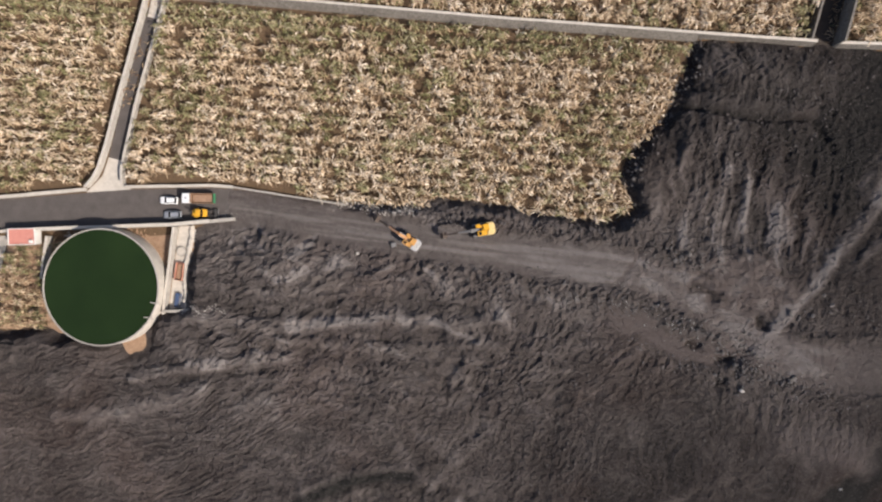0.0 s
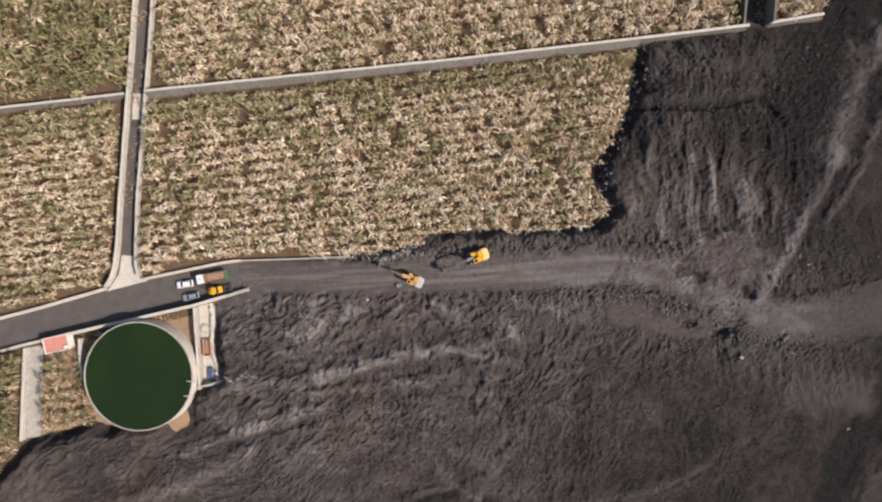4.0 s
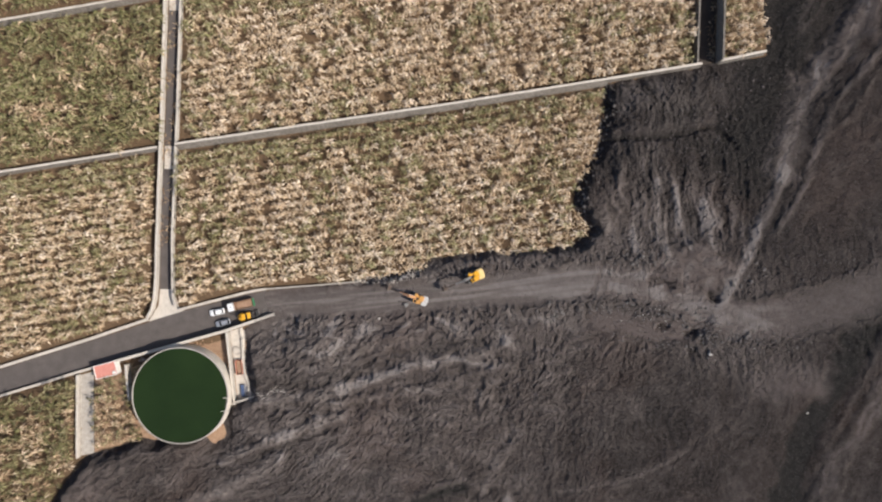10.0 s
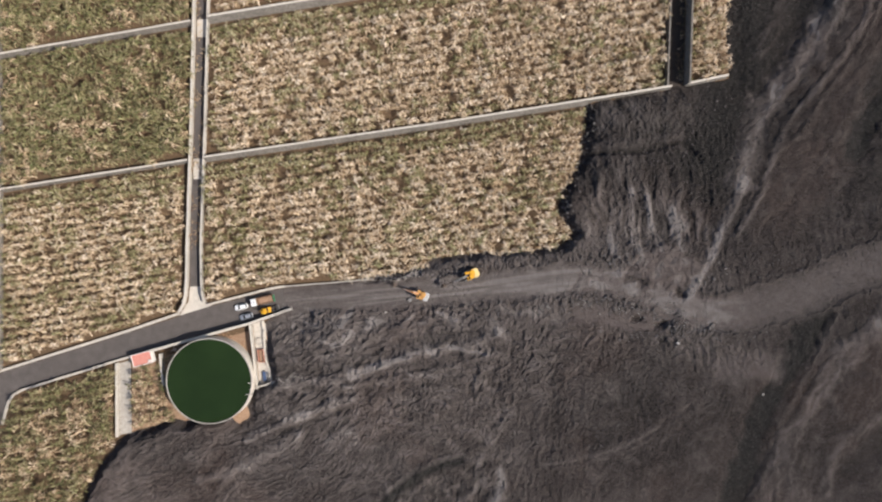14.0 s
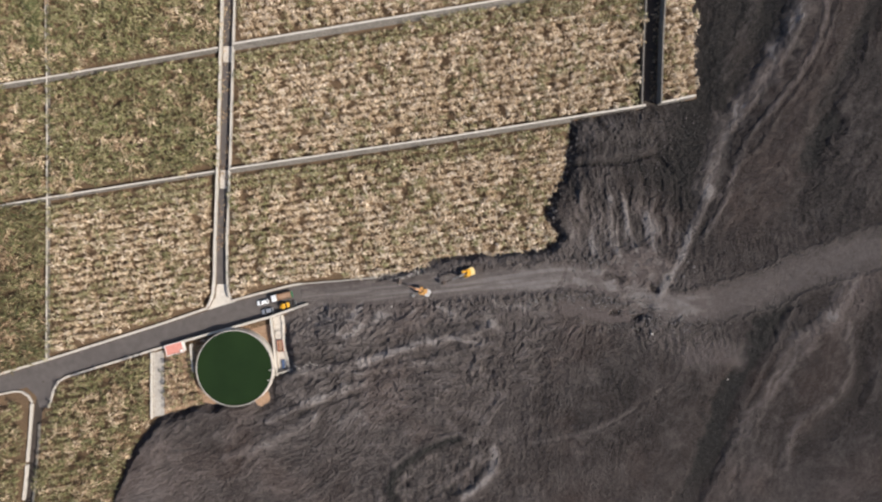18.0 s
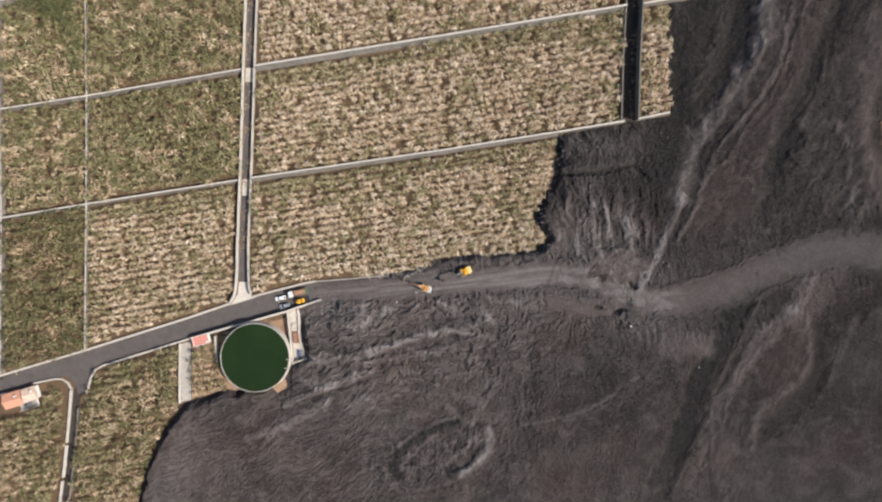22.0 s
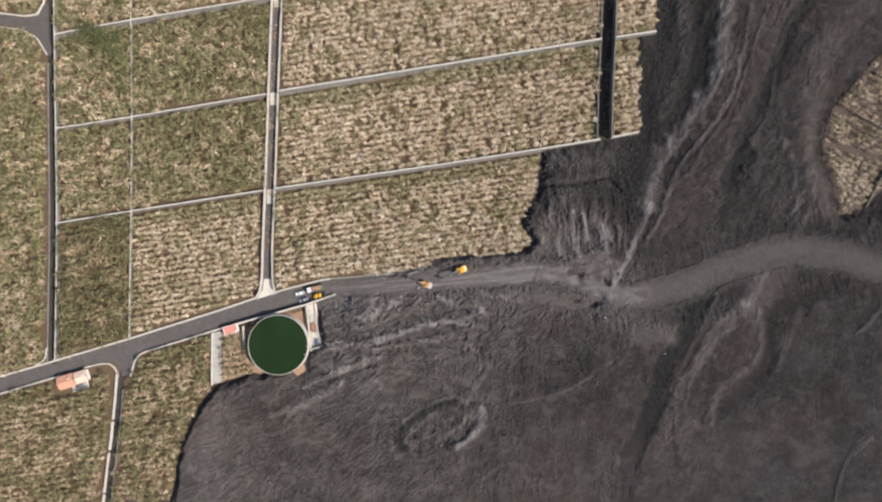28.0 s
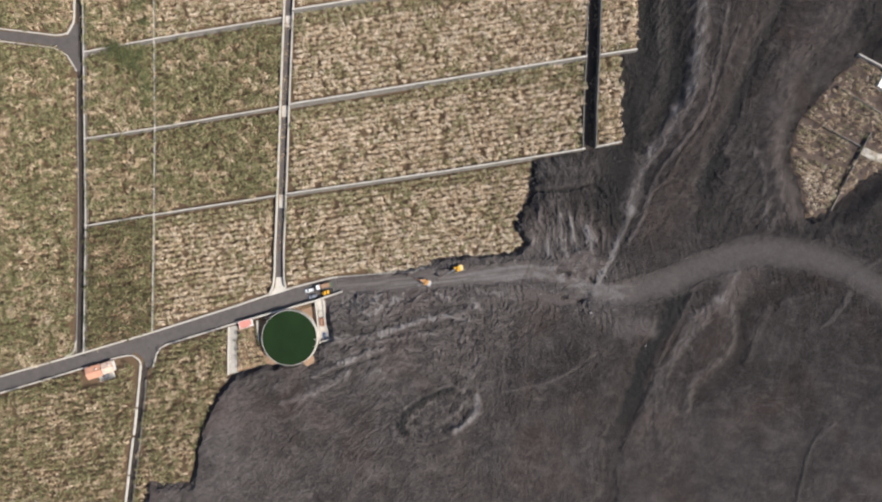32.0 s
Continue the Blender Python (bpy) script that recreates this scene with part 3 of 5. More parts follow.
    lay([(40, 31), (52, 31.6), (61, 32), (72, 34), (80, 34.8), (86, 29)], 0.9, -1.0, ci=0.7, soft=0.8, ragged=0.8)
    lay([(46, 34), (61, 34.6), (79, 37.4)], 1.2, 0.5, du=0.12, ragged=0.8)
    # the collapse pit: a broken rim with a rubbly bowl
    px, py = x + 0.8, y + 86.0
    cu, cv = (px * 0.914 + py * 0.407) / 22.0, (-px * 0.407 + py * 0.914) / 11.5
    rr = np.hypot(cu, cv) * (1 + 0.35 * fbm(x / 7, y / 7, 3, 121))
    bowl = 1 - smooth(rr, 0.8, 1.08)
    z = z + 0.8 * np.exp(-((rr - 1.04) / 0.16) ** 2) - 0.8 * (1 - smooth(rr, 0.45, 1.02)) + bowl * (1.3 * fbm(x / 6, y / 6, 3, 123) + 0.4 * ridged(x / 2.6, y / 2.6, 2, 127))
    cinder_shade = np.maximum(cinder_shade, 0.5 * bowl * smooth(fbm(x / 5, y / 5, 3, 125), -0.2, 0.3))
    dust = dust + 0.24 * bowl * smooth(fbm(x / 4, y / 4, 3, 129), 0.05, 0.35)

    def arc(a0, a1, k):
        return [(-0.8 + 22.0 * k * math.cos(a) * 0.914 - 11.5 * k * math.sin(a) * 0.407, -86.0 + 22.0 * k * math.cos(a) * 0.407 + 11.5 * k * math.sin(a) * 0.914) for a in np.radians(np.linspace(a0, a1, 7))]

    lay(arc(-80, 5, 0.99), 1.5, 0.2, du=0.75, ragged=0.5)
    lay(arc(60, 185, 0.96), 1.9, -0.4, ci=0.95, ragged=0.5)
    lay(arc(60, 130, 1.12), 0.8, 0.3, du=0.22, ragged=0.5)
    lay(arc(165, 200, 1.2), 1.0, 0.3, du=0.22, ragged=0.5)
    lay([(1, -90), (6, -87), (11, -82), (14, -78)], 1.1, 0.2, du=0.3, ragged=0.8)
    # graded surfaces
    r = rt + 1.1 * fbm(x / 5, y / 5, 3, 131)
    rude = smooth(x, 42, 50)
    loose = smooth(x, 86, 112)
    r = r + rude * (1.8 * fbm(x / 3.2, y / 3.2, 3, 151) + 1.5 * rag2)
    w = (1 - smooth(r, half - 1.0, half + 1.6 + 4 * loose)) * (1 - 0.45 * rude)
    flat = level + 0.10 * fbm(x / 2, y / 2, 2, 133) + 0.10 * drawn(x / 18, (y - 0.1 * x) / 0.9, 2, 135)
    z = z * (1 - w) + w * flat
    groove = smooth(drawn(x / 24, (y - 0.12 * x) / 1.3, 3, 137), -0.3, 0.4)
    w2 = 1 - smooth(r, half - 2.0 - 2.0 * loose, half + 1.4 + 4.0 * loose)
    churn = smooth(fbm(wx / 6, wy / 3.5, 4, 153), -0.35, 0.4)
    lane_dust = (np.interp(x, [-55, -10, 25], [0.70, 0.84, 0.92]) + 0.30 * (groove - 0.55)) * (1 - rude) + rude * ((0.76 + 0.26 * churn) * (1 - loose) + loose * (0.50 + 0.10 * churn))
    dust = dust * (1 - w2) + w2 * lane_dust
    cinder_shade, rust = cinder_shade * (1 - w2), rust * (1 - w2) + w2 * rude * (1 - loose) * 0.55
    berm = np.exp(-((r - half - 1.8) / 1.0) ** 2)
    z = z + berm * 0.45 * smooth(x, -55, -35) * grade * (1 + 1.5 * clinker)
    r = line_dist(x, y, curve(LOWER_TRACK))[0]
    w = 1 - smooth(r + 2.2 * fbm(x / 5, y / 5, 3, 141), 1.4, 4.4)
    z = z * (1 - w) + w * (4.0 + 0.15 * fbm(x / 3, y / 3, 2, 143))
    dust, cinder_shade, rust = np.maximum(dust, w * (0.52 + 0.12 * groove)), cinder_shade * (1 - w), np.maximum(rust, 0.6 * w)
    pad = 1 - smooth(np.hypot((x - 74) / 15, (y + 7) / 8) + 0.4 * fbm(x / 6, y / 6, 3, 145), 0.6, 1.15)
    z = z * (1 - pad) + pad * (5.2 + 1.1 * fbm(x / 6, y / 4, 4, 147) + 0.35 * clinker)
    dust, cinder_shade, rust = np.maximum(dust, pad * (0.50 + 0.34 * churn)), cinder_shade * (1 - pad), np.maximum(rust, 0.6 * pad)
    fan = 1 - smooth(np.hypot((x - 101) / 17, (y + 40) / 8.5) + 0.5 * fbm(x / 6, y / 6, 3, 149), 0.4, 1.1)
    dust, cinder_shade = np.maximum(dust, fan * 0.48), cinder_shade * (1 - 0.8 * fan)
    # hollows, with their shade put into the colour, and spoil in the unfinished stretch
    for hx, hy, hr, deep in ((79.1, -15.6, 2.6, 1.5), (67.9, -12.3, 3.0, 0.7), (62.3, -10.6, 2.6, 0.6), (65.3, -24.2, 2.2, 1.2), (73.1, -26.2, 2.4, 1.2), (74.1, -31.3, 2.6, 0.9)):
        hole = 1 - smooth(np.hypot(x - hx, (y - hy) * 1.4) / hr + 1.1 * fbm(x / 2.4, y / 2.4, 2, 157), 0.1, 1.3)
        z, dust, cinder_shade = z - deep * hole, dust * (1 - 0.85 * hole), np.maximum(cinder_shade, 0.5 * hole)
    cut = 1 - smooth(np.abs(line_dist(x, y, [(47, -5), (46, -9), (43.6, -14.5), (41, -20)])[0] + 0.9 * rag), 0.2, 1.1)
    z, dust = z - 0.12 * cut, dust * (1 - 0.25 * cut)
    z = np.where(d < 0, np.minimum(z, 0.25 + 0.8 * d), z)
    z = np.where(d > 0.4, np.maximum(z, 0.16), z)
    z = z - 0.35 * (1 - smooth(d, -1.5, 0.2)) * (x < -150)
    return z, d, np.clip(dust, 0, 1), np.clip(rust, 0, 1), np.clip(cinder_shade, 0, 1)


def spread(a, b2, step, far, n):
    """Even steps from a to b, then widening ones out to far beyond b."""
    k = np.linspace(0, 1, n + 1)[1:]
    return np.r_[np.arange(a, b2, step), b2 + (far - b2) * k ** 2.2]


def spans(*cuts):
    """Even steps between cuts: (from, step), ..., (to, 0)."""
    return np.concatenate([np.arange(a0, a1, s0) for (a0, s0), (a1, _) in zip(cuts, cuts[1:])])


gx = np.r_[spans((-168, 0.8), (-112, 0.5), (-75, 0.4), (112, 0.7), (242, 0)), spread(242, 242, 1, 1400, 30)]
gy = np.r_[-spread(142, 142, 1, 1100, 24)[::-1], spans((-142, 0.8), (-95, 0.55), (-72, 0.4), (50, 0.7), (142, 0)), spread(142, 142, 1, 1100, 24)]
X, Y = np.meshgrid(gx, gy)
rough_d = np.minimum(sdf(X, Y, LAVA), -sdf(X, Y, EAST_PLOT)) > -5
D = np.full(X.shape, -9.0)
Z, DUST, RUST, CINDER_SHADE = (np.zeros(X.shape) for _ in range(4))
Z[rough_d], D[rough_d], DUST[rough_d], RUST[rough_d], CINDER_SHADE[rough_d] = lava_height(X[rough_d], Y[rough_d])
nx, ny = len(gx), len(gy)
idx = np.arange(nx * ny).reshape(ny, nx)
quads = np.stack([idx[:-1, :-1], idx[:-1, 1:], idx[1:, 1:], idx[1:, :-1]], -1).reshape(-1, 4)
near = (D > -2.5).ravel()
quads = quads[near[quads].any(1)]
used = np.unique(quads)
remap = np.full(nx * ny, -1)
remap[used] = np.arange(len(used))
me = mesh_from("lava_field", np.stack([X.ravel(), Y.ravel(), Z.ravel()], -1)[used], remap[quads], lava_mat,
               {"dust": DUST.ravel()[used], "rust": RUST.ravel()[used], "cinder_shade": CINDER_SHADE.ravel()[used]}, False)
tagged(new("lava_field", me), "solidified dark grey lava flow with graded dusty track, levees and gullies", "lava field", kind="structure")


def lava_z(x, y):
    return float(lava_height(np.array([float(x)]), np.array([float(y)]))[0][0])


# ---- roads and lanes ----
ROAD_N = [(-260, -74.6), (-235, -67.6), (-193, -55.8), (-154, -44), (-109, -29.8), (-91, -24), (-84, -21.5), (-60, -15.2), (-52.5, -14)]
ROAD_S = [(-52.5, -22), (-60, -23.6), (-67, -26), (-115, -39.6), (-148, -49.8), (-163, -54.3), (-199, -64.2), (-235, -75), (-260, -82.4)]
tagged(part("road", slab(ROAD_N + ROAD_S, -0.1, 0.06), asphalt), "two-lane asphalt farm road, worn grey surface", "road", kind="structure")
LANE = [(-86.2, -20), (-86.0, 0), (-85.2, 20), (-84.2, 40), (-83.0, 77), (-81.0, 128), (-80, 152)]
W_LANE = [(-191.8, -56), (-190.8, 0), (-190.6, 20), (-191.2, 60), (-191.8, 105), (-192.4, 152)]
R_LANE = [(78.4, 53.6), (79.0, 80), (80.2, 103), (81.6, 152)]
SW_LANE = [(-154.6, -52), (-157.2, -60), (-159.0, -72), (-160.9, -92), (-163.2, -111), (-166.8, -142)]
ARC_LANE = [(-262, 117.5), (-235, 115), (-217, 113.3), (-205, 111.5), (-197, 106), (-192.6, 96)]


def lane(line, half, z, name, label, material=asphalt):
    bm = profile_run(line, [(-half, -0.1), (half, -0.1), (half, z), (-half, z)], 3.0)
    return tagged(part(name, bm, material), label, "road", kind="structure")


lane(LANE, 1.8, 0.07, "lane_1", "narrow asphalt lane between plantation walls")
lane(W_LANE, 2.3, 0.07, "lane_2", "narrow shaded asphalt lane between plantation walls", dark_shade_asphalt)
lane(R_LANE, 2.6, 0.07, "lane_3", "asphalt lane ending at the lava front", dark_shade_asphalt)
lane(SW_LANE, 1.6, 0.07, "lane_4", "narrow dark asphalt farm lane beside a pale wall", dark_shade_asphalt)
tagged(part("lane_mouth", slab([(-207, 113.6), (-199.4, 114.6), (-195.6, 121), (-193.4, 121), (-193.4, 96), (-197, 104)], -0.05, 0.085), asphalt), "asphalt mouth of the curved lane", "road", kind="structure")
lane(ARC_LANE, 2.4, 0.075, "lane_5", "curved asphalt lane joining the straight one")
tagged(part("lane_mouth", slab([(-91.5, -24), (-88.4, -19), (-87.9, -14), (-84.2, -14), (-83.6, -18.5), (-80.5, -20.6)], -0.05, 0.09), pale_concrete), "pale concrete apron where the lane meets the road", "road", kind="structure")
tagged(part("lane_mouth", slab([(-162.5, -53.9), (-158.6, -57.5), (-157.2, -62), (-154, -62), (-152, -54.5), (-147.5, -49.8)], -0.05, 0.09), asphalt), "asphalt mouth of the farm lane", "road", kind="structure")


for k, (x, y, long) in enumerate(((-84.7, 26.5, 7.0), (-83.1, 74.5, 6.0), (-81.2, 122.5, 6.0))):
    tagged(part("lane_pad", slab([(x - 1.75, y - long / 2), (x + 1.75, y - long / 2), (x + 1.85, y + long / 2), (x - 1.65, y + long / 2)], -0.05, 0.09), pale_concrete), "pale concrete patch in the asphalt lane", "road", kind="structure")


# ---- walls ----
def wall(name, line, high, top, batter_l, batter_r, label, material=block_mat, cap=pale_concrete, step=3.0):
    """A masonry wall along a line, with a sloping face on each side and a paler coping."""
    h = top / 2
    ob = part(name, profile_run(line, [(-h - batter_l, -0.1), (h + batter_r, -0.1), (h, high), (-h, high)], step, 0.05, len(name) + int(abs(line[0][0]))), material)
    tagged(ob, label, "wall", kind="structure")
    part("coping", profile_run(line, [(-h - 0.06, high - 0.02), (h + 0.06, high - 0.02), (h + 0.05, high + 0.14), (-h - 0.05, high + 0.14)], step, 0.03, 5), cap, ob, "pale concrete coping")
    return ob


FIELD = "grey dry-stone terrace wall with pale coping between plots"
wall("terrace_wall_1", [(-82.2, 30.3), (-1.2, 42), (48.6, 49.8)], 2.6, 0.50, 0.1, 1.36, FIELD)
wall("terrace_wall_2", [(48.6, 49.8), (76.6, 54.3)], 2.6, 0.58, 0.1, 0.40, FIELD)
wall("terrace_wall_3", [(82, 55.2), (95.6, 58)], 2.6, 0.58, 0.1, 0.40, FIELD)
wall("terrace_wall_4", [(-80.5, 77.7), (-1.2, 90.4), (77.4, 103.2)], 2.8, 0.58, 0.1, 1.60, FIELD)
wall("terrace_wall_5", [(83.6, 103.9), (104, 107)], 2.6, 0.58, 0.1, 0.64, FIELD)
wall("terrace_wall_6", [(-78.8, 127.8), (-40, 134), (0, 140.4), (75, 152)], 2.8, 0.58, 0.1, 1.60, FIELD)
wall("terrace_wall_7", [(-189, 13.3), (-152.3, 19.3), (-87.8, 29.4)], 2.2, 0.50, 0.1, 0.72, FIELD)
wall("terrace_wall_8", [(-189.4, 59.5), (-152, 65.2), (-86.2, 76.4)], 2.2, 0.50, 0.1, 0.96, FIELD)
wall("terrace_wall_9", [(-189.6, 105.4), (-152.2, 112.4), (-84.6, 123.6)], 2.4, 0.50, 0.1, 1.44, FIELD)
wall("terrace_wall_10", [(-153.4, -43.2), (-152.4, 19.2), (-152, 65.2), (-152.4, 112.5), (-152.6, 152)], 1.8, 0.43, 0.1, 0.08, FIELD)
SIDE = "pale concrete block wall along the lane"
wall("lane_wall_1", [(-91.2, -22.6), (-89.2, -19), (-88.5, -12), (-88.2, 0), (-87.4, 20), (-86.6, 40), (-85.4, 77), (-83.4, 128), (-82.6, 152)], 2.0, 0.45, 0.1, 0.1, SIDE, concrete)
wall("lane_wall_2", [(-82.4, -19.4), (-83.4, -16), (-83.6, 0), (-82.8, 20), (-81.9, 40), (-80.7, 77), (-78.6, 128), (-77.6, 152)], 1.6, 0.4, 0.1, 0.1, SIDE, concrete)
wall("lane_wall_3", [(-194.4, -55), (-193.4, 0), (-193.2, 20), (-193.6, 60), (-193.8, 92)], 0.6, 0.3, 0.1, 0.1, SIDE, block_mat, block_mat)
wall("lane_wall_4", [(-189.2, -53.6), (-188.3, 0), (-188.2, 20), (-188.7, 60), (-189.3, 105), (-189.8, 152)], 2.6, 0.36, 0.1, 0.1, SIDE, block_mat)
wall("lane_wall_5", [(75.2, 54.4), (75.9, 80), (77.1, 103), (78.4, 152)], 2.6, 0.4, 0.1, 0.1, "dark grey lane wall beside the crop", block_mat, block_mat)
wall("lane_wall_6", [(81.7, 54.8), (82.3, 80), (83.5, 103), (84.9, 152)], 5.2, 0.4, 0.1, 0.1, "tall grey lane wall that shades the lane", block_mat, block_mat)
for k, run in enumerate(([(-159.9, -60.4), (-160.4, -67), (-161.0, -74), (-161.9, -83)], [(-162.0, -84.2), (-162.8, -92), (-163.6, -98)], [(-163.8, -99.4), (-165.1, -110), (-166.2, -119)], [(-166.3, -120), (-168.9, -142)])):
    wall("lane_wall_%d" % (10 + k), run, (0.9, 0.7, 1.0, 0.8)[k], (0.7, 1.0, 0.7, 0.9)[k], 0.1, 0.1, "broken stretch of pale wall beside the farm lane", concrete, step=1.2)
wall("lane_wall_7", [(-157.0, -68), (-157.3, -74), (-159.1, -92), (-161.4, -111), (-165.0, -142)], 1.0, 0.3, 0.1, 0.1, "low dark stone wall along the farm lane", block_mat, block_mat)
wall("lane_wall_8", [(-195, 152), (-195.4, 122), (-199, 115.6), (-205, 114.8), (-235, 118.4), (-260, 121)], 0.9, 0.5, 0.1, 0.1, SIDE, concrete)
wall("lane_wall_9", [(-194.2, 96), (-199, 104), (-206, 108.2), (-235, 111.8), (-260, 114)], 0.6, 0.4, 0.1, 0.1, SIDE, concrete)
KERB = "low pale concrete wall along the road"
wall("road_wall_10", [(-194.3, -48), (-194.8, -52), (-196.8, -54.8), (-200, -56.4)], 0.8, 0.5, 0.1, 0.1, KERB, concrete, step=1.0)
wall("road_wall_1", [(-260, -73.9), (-235, -66.9), (-193.4, -55.2), (-189, -53.8), (-154, -43.4), (-109, -29.2), (-91.4, -23.2)], 0.9, 0.7, 0.1, 0.1, KERB, concrete)
wall("road_wall_2", [(-81.6, -20.2), (-60, -14.6), (-55, -13.8)], 0.9, 0.6, 0.1, 0.1, KERB, concrete)
wall("road_wall_8", [(-55, -13.8), (-40, -12.6), (-26, -11.4)], 1.0, 0.3, 0.1, 0.1, "thin block wall between crop and track", concrete, concrete)
wall("road_wall_3", [(-58, -23.4), (-67, -26.5), (-101, -36)], 2.7, 0.7, 0.1, 0.1, "tall pale concrete wall between road and pond", concrete)
wall("road_wall_9", [(-58, -23.4), (-55, -22.3), (-52.6, -21.5)], 1.6, 0.6, 0.2, 0.2, "broken end of the pale wall half buried in lava", concrete, concrete, 0.8)
wall("road_wall_4", [(-101.2, -36), (-115, -40.2), (-146.5, -50)], 1.0, 0.6, 0.1, 0.1, KERB, concrete)
wall("road_wall_5", [(-146.4, -50), (-149.5, -51.6), (-151.5, -55), (-153.4, -62)], 0.7, 0.5, 0.1, 0.1, KERB, concrete)
wall("road_wall_6", [(-159.8, -60), (-161.8, -56.6), (-165, -55.2), (-176, -57.6)], 0.7, 0.5, 0.1, 0.1, KERB, concrete)
wall("road_wall_7", [(-188, -61.6), (-199, -65), (-235, -75.8), (-260, -83.2)], 0.9, 0.6, 0.1, 0.1, KERB, concrete)
wall("plot_wall_1", [(-112.9, -40.4), (-113.1, -66)], 1.6, 0.5, 0.1, 0.1, "low block wall beside a concrete path", concrete)
wall("plot_wall_2", [(-97.6, -37), (-96.6, -48)], 2.2, 0.5, 0.1, 0.1, "pale wall beside the pond", concrete)
wall("plot_wall_3", [(-66.6, -27), (-64.2, -49)], 2.4, 0.4, 0.1, 0.1, "block wall between pond and ramp", concrete)


# ---- crops ----
def leaf_mesh(name, x, y, rnd, a, green, plant_green, high, leaves, litter, pale, long=1.0):
    """One mesh of arching leaves and dry litter for plants that stand at x, y."""
    n = len(x)
    vigour = rnd.uniform(0.75, 1.2, n)
    verts, fac, ton, faces = [], [], [], []
    tone = rnd.rand(n)
    for k in range(leaves + litter):
        ground = k >= leaves
        az = rnd.uniform(0, 2 * np.pi, n) if ground or k % 3 == 0 else a + np.pi * (k % 2) + rnd.normal(0, 0.8, n)
        length = (rnd.uniform(1.0, 2.0, n) * long * (0.8 if k % 3 == 0 else 1.0) if not ground else rnd.uniform(0.9, 1.9, n)) * vigour
        wide = rnd.uniform(0.12, 0.30, n) * (1.0 if ground else 0.5 + 0.5 * long)
        h = high * vigour * rnd.uniform(0.8, 1.1, n) if not ground else rnd.uniform(0.15, 0.9, n)
        lift, droop = rnd.uniform(0.1, 0.6, n), rnd.uniform(0.4, 1.6, n)
        if ground:
            lift, droop = lift * 0.3, droop * 0.2
        off = 1.2 if ground else 0.55
        du, dv = rnd.uniform(-off, off, n), rnd.uniform(-off, off, n) * (0.75 if ground else 0.8)
        ox, oy = x + du * math.cos(a) - dv * math.sin(a), y + du * math.sin(a) + dv * math.cos(a)
        cs, sn = np.cos(az), np.sin(az)
        tw = rnd.uniform(-0.5, 0.5, n)
        start = sum(len(q) for q in verts)
        for r, w, zz in ((0.06, 0.12, h), (0.55, 1.0, h + lift), (1.0, 0.4, h + lift - droop)):
            for s in (-1, 1):
                verts.append(np.stack([ox + cs * r * length - sn * s * w * wide / 2, oy + sn * r * length + cs * s * w * wide / 2, np.maximum(zz + s * tw * w * wide, 0.1)], -1))
        chance = np.where(plant_green, 0.84 + 0.14 * green, 0.10 + 0.16 * green if pale < 0.15 else 0.02) * (0.3 if ground else 1.0)
        is_green = (rnd.rand(n) < chance).astype(float)
        fac += [np.clip(is_green * rnd.uniform(0.6, 1.0, n) + (1 - is_green) * rnd.uniform(0, 0.2, n), 0, 1)] * 6
        # Ground litter is toned down to paint the shadow gaps between plants.
        ton += [np.clip(0.4 * tone + 0.6 * rnd.rand(n) + pale + (-0.34 if ground else 0.07), 0, 1)] * 6
        i = start + np.arange(n)
        faces += [np.stack([i, i + n, i + 3 * n, i + 2 * n], -1), np.stack([i + 2 * n, i + 3 * n, i + 5 * n, i + 4 * n], -1)]
    return mesh_from(name, np.concatenate(verts), np.concatenate(faces), leaf_mat, {"green": np.concatenate(fac), "tone": np.concatenate(ton)})


singles = []


